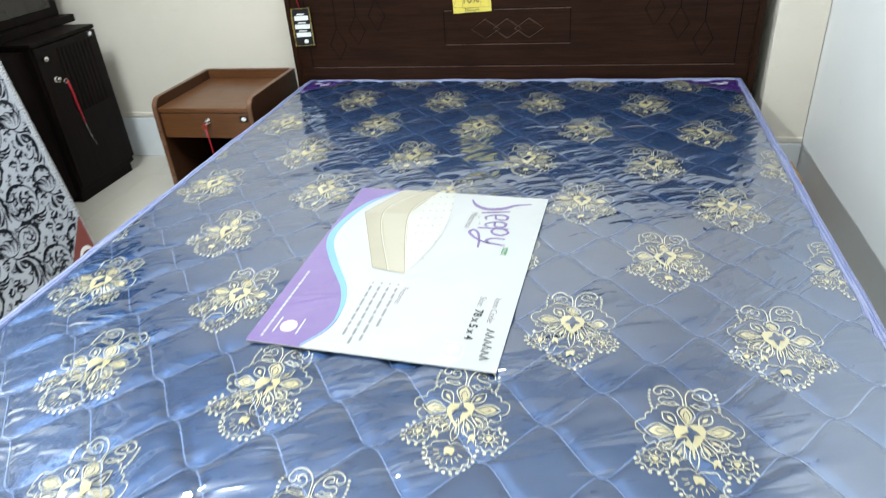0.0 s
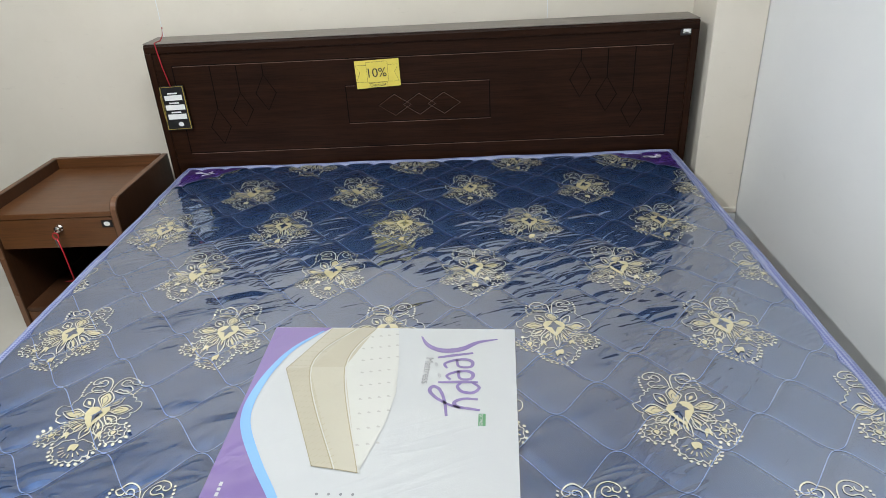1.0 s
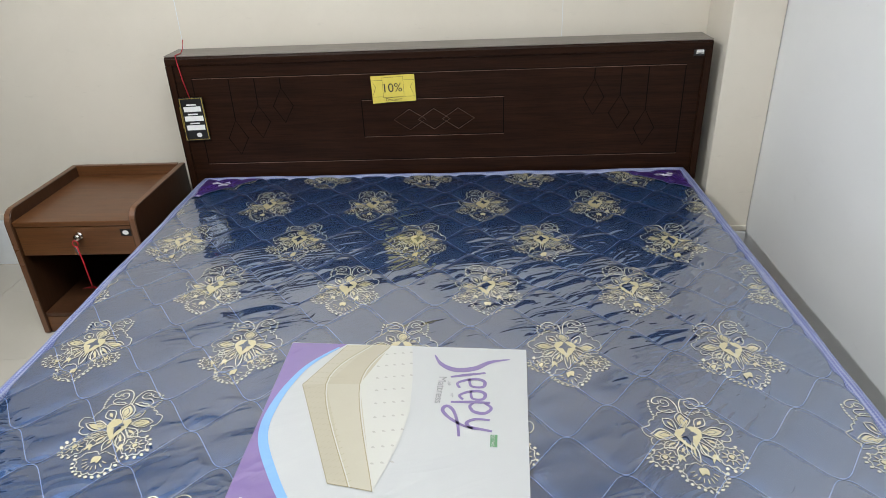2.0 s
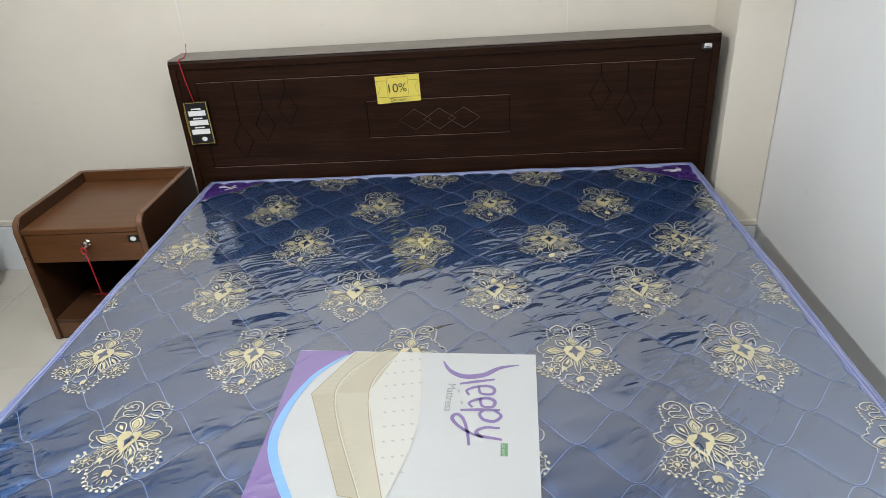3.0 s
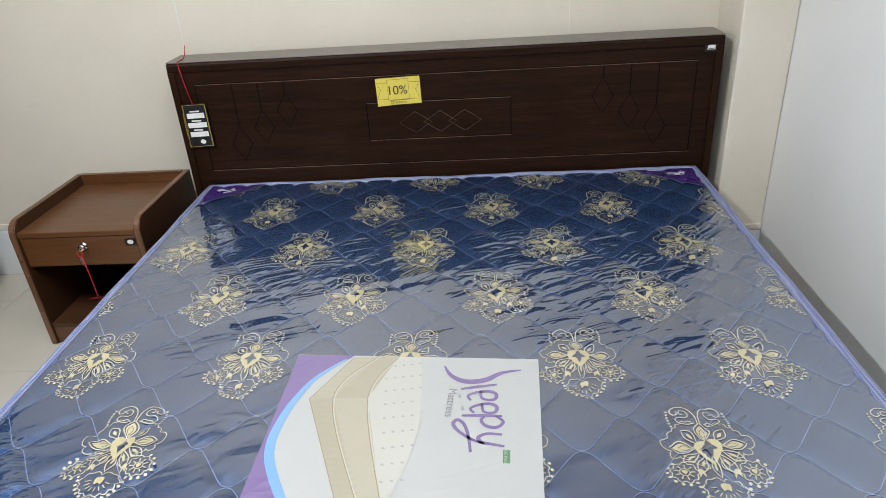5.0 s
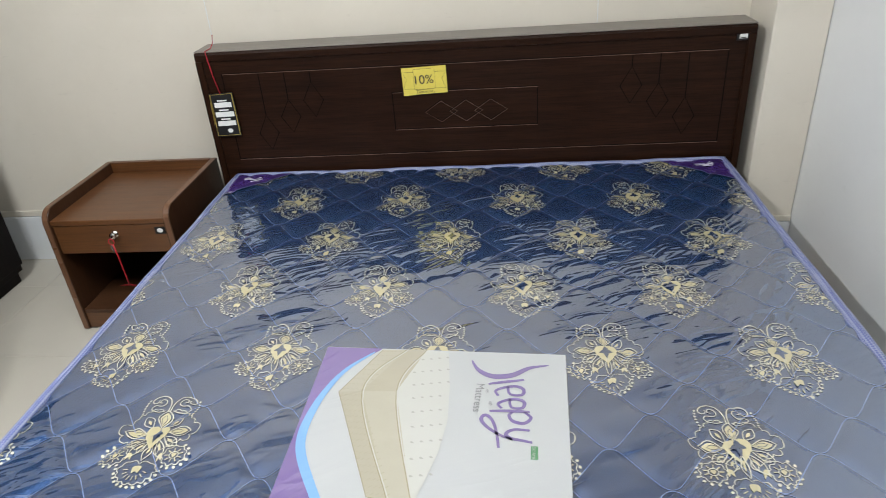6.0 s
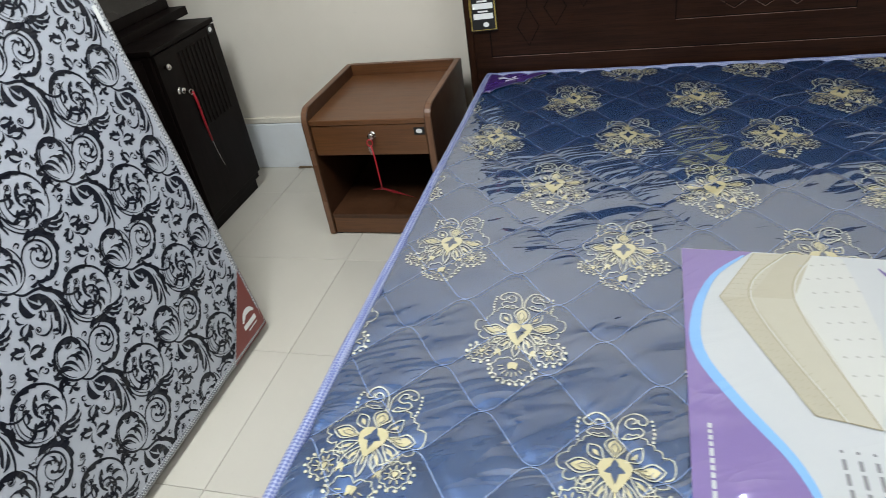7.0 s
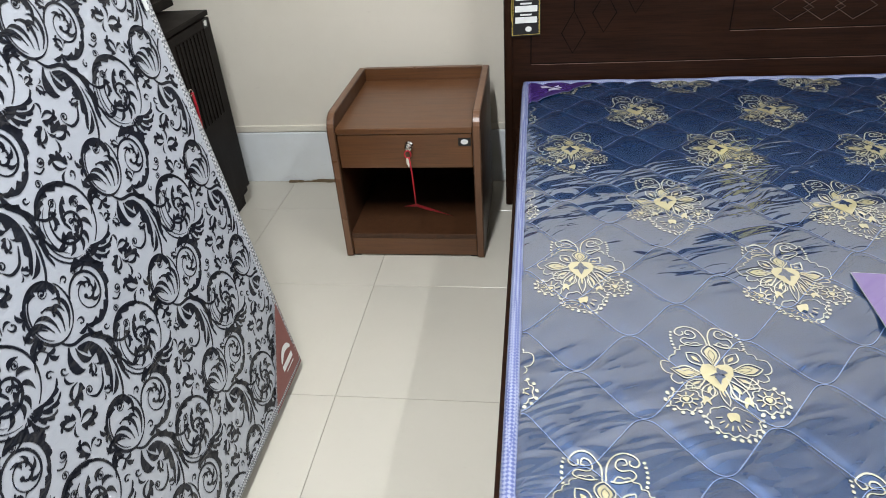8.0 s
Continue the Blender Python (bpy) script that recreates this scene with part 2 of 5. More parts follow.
def finish(name, mesh, materials, parent, label="", smooth=False):
    base = BASE[parent.name] if parent else Vector((0, 0, 0))
    mesh.transform(Matrix.Translation(-base))
    for m in materials if isinstance(materials, (list, tuple)) else [materials]:
        mesh.materials.append(m)
    if smooth:
        mesh.polygons.foreach_set("use_smooth", [True] * len(mesh.polygons))
    mesh.update()
    ob = new(name, mesh)
    if parent:
        ob.parent = parent
        BASE[ob.name] = base
    return tagged(ob, label)


def part(name, bm, material, parent, label="", smooth=False):
    """Links a bmesh, built in place, as one mesh under a thing or a part."""
    bmesh.ops.recalc_face_normals(bm, faces=bm.faces)
    mesh = bpy.data.meshes.new(name)
    bm.to_mesh(mesh)
    bm.free()
    return finish(name, mesh, material, parent, label, smooth)


def block(x0, x1, y0, y1, z0, z1, bevel=0.0, segments=2, bm=None):
    bm = bm or bmesh.new()
    m = Matrix.Translation(((x0 + x1) / 2, (y0 + y1) / 2, (z0 + z1) / 2)) @ Matrix.Diagonal((x1 - x0, y1 - y0, z1 - z0, 1))
    made = bmesh.ops.create_cube(bm, size=1, matrix=m)["verts"]
    if bevel:
        edges = {e for v in made for e in v.link_edges}
        bmesh.ops.bevel(bm, geom=list(edges), offset=bevel, segments=segments, affect="EDGES", profile=0.5)
    return bm


def prism(points, axis, a, b, bevel=0.0):
    """A flat outline, pulled along an axis from a to b. Points are the two other coordinates, in x, y, z order."""
    bm = bmesh.new()
    def at(p, d):
        q = list(p)
        q.insert(axis, d)
        return q
    low = [bm.verts.new(at(p, a)) for p in points]
    high = [bm.verts.new(at(p, b)) for p in points]
    bm.faces.new(low)
    bm.faces.new(high)
    n = len(points)
    for i in range(n):
        bm.faces.new((low[i], low[(i + 1) % n], high[(i + 1) % n], high[i]))
    if bevel:
        rim = [e for e in bm.edges if abs(e.verts[0].co[axis] - e.verts[1].co[axis]) < 1e-6]
        bmesh.ops.bevel(bm, geom=rim, offset=bevel, segments=2, affect="EDGES", profile=0.5)
    return bm


def tube(points, radius, sides=8, bm=None, closed=False):
    bm = bm or bmesh.new()
    pts = [Vector(p) for p in points]
    rings, n = [], len(pts)
    for i, p in enumerate(pts):
        a, b = pts[(i - 1) % n if closed else max(i - 1, 0)], pts[(i + 1) % n if closed else min(i + 1, n - 1)]
        d = (b - a).normalized()
        side = d.cross(Vector((0, 0, 1)) if abs(d.z) < 0.9 else Vector((1, 0, 0))).normalized()
        up = side.cross(d)
        r = radius(i / max(n - 1, 1)) if callable(radius) else radius
        rings.append([bm.verts.new(p + r * (math.cos(k * math.tau / sides) * side + math.sin(k * math.tau / sides) * up)) for k in range(sides)])
    for i in range(n if closed else n - 1):
        for k in range(sides):
            j = (i + 1) % n
            bm.faces.new((rings[i][k], rings[i][(k + 1) % sides], rings[j][(k + 1) % sides], rings[j][k]))
    if not closed:
        bm.faces.new(rings[0])
        bm.faces.new(rings[-1])
    return bm


def knob_shape(origin, axis, profile, sides=20):
    """A turned piece: profile of (distance along the axis, radius)."""
    bm = bmesh.new()
    axis = Vector(axis)
    u = axis.orthogonal().normalized()
    w = axis.cross(u)
    rings = [[bm.verts.new(Vector(origin) + d * axis + r * (math.cos(k * math.tau / sides) * u + math.sin(k * math.tau / sides) * w)) for k in range(sides)] for d, r in profile]
    for a, b in zip(rings, rings[1:]):
        for k in range(sides):
            bm.faces.new((a[k], a[(k + 1) % sides], b[(k + 1) % sides], b[k]))
    bm.faces.new(rings[0])
    bm.faces.new(rings[-1])
    return bm


class Drawing:
    """Flat shapes in two coordinates, later laid on a surface. Each face holds the number of its material and its layer."""
    def __init__(self):
        self.points, self.faces, self.slots, self.lifts = [], [], [], []

    def ribbon(self, pts, width, slot=0, closed=False, layer=0):
        n, first = len(pts), len(self.points)
        for i, (x, y) in enumerate(pts):
            a = pts[(i - 1) % n] if closed else pts[max(i - 1, 0)]
            b = pts[(i + 1) % n] if closed else pts[min(i + 1, n - 1)]
            dx, dy = b[0] - a[0], b[1] - a[1]
            d = math.hypot(dx, dy) or 1e-9
            w = (width(i / max(n - 1, 1)) if callable(width) else width) / 2
            self.points += [(x - dy / d * w, y + dx / d * w), (x + dy / d * w, y - dx / d * w)]
            self.lifts += [layer, layer]
        for i in range(n if closed else n - 1):
            j = (i + 1) % n
            self.faces.append((first + 2 * i, first + 2 * i + 1, first + 2 * j + 1, first + 2 * j))
            self.slots.append(slot)
        return self

    def fill(self, pts, slot=0, layer=0):
        first, n = len(self.points), len(pts)
        self.points += [(sum(p[0] for p in pts) / n, sum(p[1] for p in pts) / n)] + list(pts)
        self.lifts += [layer] * (n + 1)
        for i in range(n):
            self.faces.append((first, first + 1 + i, first + 1 + (i + 1) % n))
            self.slots.append(slot)
        return self

    def mesh(self, name, place, keep=None, lift=0.0004):
        """place: from arrays of x, y to an array of points and one of normals."""
        p = np.array(self.points)
        xyz, normal = place(p[:, 0], p[:, 1])
        xyz = xyz + normal * (np.array(self.lifts)[:, None] * lift)
        faces, slots = self.faces, self.slots
        if keep is not None:
            good = keep(xyz)
            chosen = [i for i, f in enumerate(faces) if all(good[v] for v in f)]
            faces, slots = [faces[i] for i in chosen], [slots[i] for i in chosen]
        if not faces:
            return None
        used = sorted({v for f in faces for v in f})
        index = {v: i for i, v in enumerate(used)}
        mesh = bpy.data.meshes.new(name)
        mesh.from_pydata([tuple(xyz[v]) for v in used], [], [tuple(index[v] for v in f) for f in faces])
        mesh.polygons.foreach_set("material_index", slots)
        return mesh


def flat_on(normal_axis, value, sign=1.0):
    """Lays a drawing on a plane: its x and y become the other two coordinates."""
    def place(x, y):
        cols = [x, y]
        cols.insert(normal_axis, np.full_like(x, value))
        n = [0.0, 0.0, 0.0]
        n[normal_axis] = sign
        return np.stack(cols, 1), np.array(n)[None, :]
    return place


def lettering(text, size, m, name, material, parent, label="", bold=0.0):
    """Words in the built-in font, as a flat mesh at the pose m."""
    curve = bpy.data.curves.new(name, "FONT")
    curve.body, curve.size, curve.offset = text, size, bold
    ob = new(name, curve)
    mesh = bpy.data.meshes.new_from_object(ob.evaluated_get(bpy.context.evaluated_depsgraph_get()))
    bpy.data.objects.remove(ob)
    mesh.name = name
    mesh.transform(m)
    return finish(name, mesh, material, parent, label)


def arc(cx, cy, r, a0, a1, n, ry=None):
    ry = ry or r
    return [(cx + r * math.cos(radians(a0 + (a1 - a0) * i / n)), cy + ry * math.sin(radians(a0 + (a1 - a0) * i / n))) for i in range(n + 1)]


def petal(cx, cy, angle, length, width, n=7, blunt=0.6):
    """Outline of a petal that starts at (cx, cy)."""
    a = radians(angle)
    side = []
    for i in range(n + 1):
        t = i / n
        side.append((t * length, width / 2 * math.sin(math.pi * t ** blunt)))
    pts = side + [(x, -y) for x, y in reversed(side[1:-1])]
    return [(cx + x * math.cos(a) - y * math.sin(a), cy + x * math.sin(a) + y * math.cos(a)) for x, y in pts]


def spiral(cx, cy, r0, r1, a0, turns, n, squash=1.0):
    return [(cx + (r0 + (r1 - r0) * (i / n) ** 0.8) * math.cos(radians(a0 + 360 * turns * i / n)),
             cy + squash * (r0 + (r1 - r0) * (i / n) ** 0.8) * math.sin(radians(a0 + 360 * turns * i / n))) for i in range(n + 1)]


# ---- the room ----
BACK, RIGHT, LEFT, LEFT_NEAR, FRONT = 3.05, 0.762, -3.0, -2.46, -2.4
COL_X, COL_Y = 0.575, 2.80
SKIRT = 0.228


def structure(name, bm, material, label, category):
    ob = part(name, bm, material, None)
    return tagged(ob, label, category, kind="structure")


structure("wall_north", block(LEFT - 0.15, RIGHT + 0.15, BACK, BACK + 0.15, 0, CEIL), M_WALL, "cream painted wall behind the bed", "wall")
structure("wall_east", block(RIGHT, RIGHT + 0.15, FRONT, BACK, 0, CEIL), M_WALL_RIGHT, "cool white painted side wall", "wall")
structure("wall_west_far", block(LEFT - 0.15, LEFT, 1.55, BACK, 0, CEIL), M_WALL, "cream painted wall of the alcove", "wall")
structure("wall_west_near", block(LEFT - 0.15, LEFT_NEAR, FRONT, 1.55, 0, CEIL), M_WALL, "cream painted side wall", "wall")
structure("wall_south", block(LEFT - 0.15, RIGHT + 0.15, FRONT - 0.15, FRONT, 0, CEIL), M_WALL, "plain cream wall that closes the room", "wall")
structure("ceiling", block(LEFT - 0.15, RIGHT + 0.15, FRONT - 0.15, BACK + 0.15, CEIL, CEIL + 0.12), M_CEIL, "plain off-white painted ceiling", "ceiling")
structure("column_north", block(COL_X, RIGHT - 0.002, COL_Y, BACK - 0.002, 0, CEIL, 0.004), M_WALL, "cream painted column in the room's corner", "column")
structure("baseboard_north", block(LEFT + 0.004, COL_X - 0.002, BACK - 0.012, BACK + 0.002, 0, SKIRT, 0.003), M_SKIRT, "white glossy tiled skirting along the wall", "baseboard")
structure("trim_north", block(LEFT + 0.004, COL_X - 0.002, BACK - 0.008, BACK + 0.002, SKIRT + 0.004, SKIRT + 0.03, 0.002), M_WALL, "cream bead above the skirting", "trim")
structure("baseboard_column", block(COL_X - 0.01, RIGHT - 0.004, COL_Y - 0.012, COL_Y + 0.01, 0, SKIRT, 0.003), M_SKIRT, "white glossy skirting round the column", "baseboard")
structure("trim_column", block(COL_X - 0.006, RIGHT - 0.004, COL_Y - 0.008, COL_Y + 0.01, SKIRT + 0.004, SKIRT + 0.026, 0.002), M_WALL, "cream bead above the column's skirting", "trim")
# upright joints of the wall boards
for jx in (0.015, -1.51):
    structure("trim_joint", block(jx - 0.0012, jx + 0.0012, BACK - 0.0015, BACK + 0.002, SKIRT + 0.04, CEIL - 0.01), M_SKIRT, "thin upright joint in the wall lining", "trim")

floor = structure("floor", block(LEFT - 0.15, RIGHT + 0.15, FRONT - 0.15, BACK + 0.15, -0.12, -0.0035), M_GROUT, "ivory vitrified tile floor with thin grey joints", "floor")

# ---- ceiling tubes ----
for tx, ty, watts in TUBES:
    fx = thing("tube_light", (tx, ty, CEIL), "white batten tube light fixed to the ceiling", "ceiling light", "tube lights")
    part("housing", block(tx - 0.03, tx + 0.03, ty - 0.64, ty + 0.64, CEIL - 0.05, CEIL, 0.006), M_WHITE, fx)
    for s in (-1, 1):
        part("end_cap", block(tx - 0.018, tx + 0.018, ty + s * 0.62 - 0.015, ty + s * 0.62 + 0.015, CEIL - 0.088, CEIL - 0.049, 0.004), M_WHITE, fx)
    part("tube", tube([(tx, ty - 0.605, CEIL - 0.072), (tx, ty + 0.605, CEIL - 0.072)], 0.013, 12), glowing_tube("lit_tube_glass", watts * 1.1), fx, "lit glass tube")

# ---- the bed ----
MX0, MX1, MY0, MY1, MZ0, MZ = -1.427, 0.474, 0.40, 2.806, 0.29, 0.502
bed = thing("bed", (-0.475, 1.7, 0), "dark walnut laminate double bed with a panelled headboard", "bed")
HB_X0, HB_X1, HB_Y, HB_Y1, HB_Z = -1.503, 0.537, 2.828, 2.975, 0.983
headboard = part("headboard", block(HB_X0, HB_X1, HB_Y, HB_Y1, 0.0, HB_Z, 0.006), M_HEAD, bed, "dark walnut headboard with routed lines")
# raised outer frame and the field board within it
part("top_cap", block(HB_X0 + 0.002, HB_X1 - 0.002, HB_Y + 0.002, HB_Y1 - 0.002, HB_Z + 0.0002, HB_Z + 0.0045, 0.0015), M_TOPCAP, headboard, "polished top edge, paler to paint in its sheen")
for name, b in (("frame_rail", (HB_X0 + 0.004, HB_X1 - 0.004, HB_Y - 0.007, HB_Y + 0.001, 0.952, HB_Z - 0.006)),):
    part(name, block(*b, 0.002), M_HEAD, headboard)
for x0, x1 in ((HB_X0 + 0.003, HB_X0 + 0.03), (HB_X1 - 0.03, HB_X1 - 0.003)):
    part("frame_stile", block(x0, x1, HB_Y - 0.007, HB_Y + 0.001, 0.02, 0.9515, 0.002), M_HEAD_V, headboard)


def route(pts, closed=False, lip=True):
    """A routed line: a dark channel; the lighter lip below is light painted in."""
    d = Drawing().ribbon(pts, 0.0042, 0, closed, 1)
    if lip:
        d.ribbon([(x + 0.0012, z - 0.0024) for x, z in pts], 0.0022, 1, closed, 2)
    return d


# Paler than the board: stands in for light caught on the routed edge.
M_LIP = wood("lit_routed_edge", (0.10, 0.055, 0.040), (0.16, 0.095, 0.07), 0, 0.3)
routes = Drawing()


def add_route(pts, closed=False, lip=True):
    d = route(pts, closed, lip)
    k = len(routes.points)
    routes.points += d.points
    routes.lifts += d.lifts
    routes.faces += [tuple(v + k for v in f) for f in d.faces]
    routes.slots += d.slots


FX0, FX1, FZ0, FZ1 = -1.410, 0.447, 0.561, 0.902
for z in (FZ0, FZ1):
    add_route([(FX0, z), (FX1, z)])
for x in (FX0, FX1):
    add_route([(x, FZ0), (x, FZ1)], False, False)
for z in (0.657, 0.802):
    add_route([(-0.766, z), (-0.222, z)])
for x in (-0.766, -0.222):
    add_route([(x, 0.657), (x, 0.802)], False, False)
for cx in (-0.585, -0.491, -0.397):
    add_route([(cx - 0.062, 0.7225), (cx, 0.7635), (cx + 0.062, 0.7225), (cx, 0.682)], True)
for side in (1, -1):
    for i, (top, bottom) in enumerate(((0.857, 0.721), (0.793, 0.663), (0.735, 0.595))):
        cx = 0.116 + 0.099 * i
        cx = cx if side == 1 else -0.955 - cx
        mid = (top + bottom) / 2 - 0.002
        add_route([(cx, FZ1), (cx, top)], False, False)
        add_route([(cx - 0.039, mid), (cx, top), (cx + 0.039, mid), (cx, bottom)], True, False)
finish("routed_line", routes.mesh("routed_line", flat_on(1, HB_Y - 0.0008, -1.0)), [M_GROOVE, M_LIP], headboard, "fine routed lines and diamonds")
# small maker's plate
plate = part("maker_plate", block(0.468, 0.512, HB_Y - 0.0035, HB_Y, 0.929, 0.96, 0.001), M_BLACK, headboard, "small black plate with a silvery mark")
finish("plate_mark", Drawing().fill(arc(0.49, 0.946, 0.014, 0, 360, 10, 0.010), 0).fill([(0.475, 0.936), (0.505, 0.936), (0.503, 0.941), (0.476, 0.941)], 0).mesh("plate_mark", flat_on(1, HB_Y - 0.0042, -1.0)), M_WHITE, plate)
for x0, x1 in ((MX0 - 0.03, MX0 - 0.004), (MX1 + 0.004, MX1 + 0.03)):
    part("side_rail", block(x0, x1, MY0 - 0.02, HB_Y - 0.002, 0.11, 0.335, 0.003), M_HEAD, bed, "dark walnut side rail")
part("foot_rail", block(MX0 - 0.03, MX1 + 0.03, MY0 - 0.048, MY0 - 0.022, 0.08, 0.36, 0.003), M_HEAD, bed)
part("bed_base", block(MX0 - 0.002, MX1 + 0.002, MY0 - 0.018, HB_Y - 0.004, 0.265, 0.289, 0.002), M_CAB, bed, "dark plywood base under the mattress")
for x in (MX0 + 0.05, MX1 - 0.05):
    for y in (MY0 + 0.05, 1.6, 2.7):
        part("leg", block(x - 0.03, x + 0.03, y - 0.03, y + 0.03, 0, 0.2645, 0.003), M_HEAD_V, bed)

# ---- the quilted mattress ----
mattress = thing("mattress", (-0.475, 1.6, MZ0), "navy quilted mattress with gold floral print under clear plastic film", "mattress")
QP, QD, QX, QY = 0.1940, 0.0985, -0.060, 1.390
SKEW = 0.025  # the print lies slightly askew on the mattress


def wave(x):
    s = np.sin(math.tau * (x - QX) / QP + math.pi / 2)
    t = 1.32 * np.arcsin(0.999 * s) * 2 / math.pi
    return t / (1 + np.abs(t) ** 7) ** (1 / 7) / 0.97


def quilt_line(k, x):
    return QY + k * QD + (-1) ** (k % 2) * QD * 0.485 * wave(x) - SKEW * (x + 0.45)


def relief(x, y):
    """Height of the quilted top."""
    x, y = np.asarray(x, float), np.asarray(y, float)
    yy = y + SKEW * (x + 0.45)
    k0 = np.round((yy - QY) / QD)
    d = np.full(x.shape, 1.0)
    w = wave(x)
    for s in (-1, 0, 1):
        k = k0 + s
        line = QY + k * QD + np.where(k % 2 == 0, 1.0, -1.0) * QD * 0.485 * w
        d = np.minimum(d, np.abs(yy - line) * 0.68)
    h = 0.0078 * (1 - np.exp(-(d / 0.013) ** 1.6)) - 0.0066
    h += 0.003 * np.sin(2.3 * x + 0.8) * np.sin(1.9 * y + 0.4)
    e = np.minimum.reduce([x - MX0, MX1 - x, y - MY0, MY1 - y])
    r = 0.024
    t = np.clip((r - e) / r, 0, 1)
    return MZ + h - r * (1 - np.sqrt(np.maximum(1 - t * t, 0)))


def on_mattress(x, y):
    z = relief(x, y)
    return np.stack([x, y, z], 1), np.array([[0, 0, 1.0]])


def mattress_top():
    nx, ny = 400, 500
    xs, ys = np.linspace(MX0, MX1, nx), np.linspace(MY0, MY1, ny)
    gx, gy = np.meshgrid(xs, ys)
    gz = relief(gx, gy)
    verts = np.stack([gx.ravel(), gy.ravel(), gz.ravel()], 1)
    i = (np.arange(ny - 1)[:, None] * nx + np.arange(nx - 1)).ravel()
    mesh = bpy.data.meshes.new("quilted_top")
    mesh.from_pydata(verts.tolist(), [], np.stack([i, i + 1, i + nx + 1, i + nx], 1).tolist())
    return finish("quilted_top", mesh, M_NAVY, mattress, "quilted navy satin top", True)


top = mattress_top()
part("side_border", block(MX0 + 0.001, MX1 - 0.001, MY0 + 0.001, MY1 - 0.001, MZ0, MZ - 0.03, 0.012), M_NAVY, mattress, "navy satin side border")
corners = [(MX0, MY0), (MX1, MY0), (MX1, MY1), (MX0, MY1)]
for z, nm in ((MZ - 0.0085, "top_binding"), (MZ0 + 0.014, "bottom_binding")):
    loop = []
    for (ax, ay), (bx, by) in zip(corners, corners[1:] + corners[:1]):
        for i in range(40):
            t = i / 40
            loop.append((ax + (bx - ax) * t, ay + (by - ay) * t, z + 0.0016 * math.sin(23 * t) + 0.001 * math.sin(61 * t)))
    part(nm, tube(loop, 0.0125, 8, None, True), M_TAPE, mattress, "woven blue binding tape", True)


def inside(margin):
    def keep(p):
        return (p[:, 0] > MX0 + margin) & (p[:, 0] < MX1 - margin) & (p[:, 1] > MY0 + margin) & (p[:, 1] < MY1 - margin)
    return keep


stitch = Drawing()
k_low, k_high = int((MY0 - QY) / QD) - 1, int((MY1 - QY) / QD) + 1
for k in range(k_low, k_high + 1):
    xs = np.linspace(MX0, MX1, 390)
    stitch.ribbon(list(zip(xs.tolist(), quilt_line(k, xs).tolist())), 0.0014, 0, False, 1)
finish("stitching", stitch.mesh("stitching", on_mattress, inside(0.012), 0.0012), M_THREAD, mattress, "pale blue quilting stitches")


def smooth_line(pts, n=8):
    out = []
    for i in range(len(pts) - 1):
        p0, p1, p2, p3 = pts[max(i - 1, 0)], pts[i], pts[i + 1], pts[min(i + 2, len(pts) - 1)]
        for k in range(n):
            t = k / n
            out.append(tuple(0.5 * (2 * b + (c - a) * t + (2 * a - 5 * b + 4 * c - d) * t * t + (3 * b - a - 3 * c + d) * t ** 3) for a, b, c, d in zip(p0, p1, p2, p3)))
    return out + [pts[-1]]


def scallops(pts, bulge, n=4):
    """A scalloped line through the points; positive bulge: to the left of the way."""
    out = []
    for (ax, ay), (bx, by) in zip(pts, pts[1:]):
        dx, dy = bx - ax, by - ay
        for i in range(n):
            t = i / n
            h = bulge * math.sin(math.pi * t)
            out.append((ax + dx * t - dy * h, ay + dy * t + dx * h))
    return out + [pts[-1]]


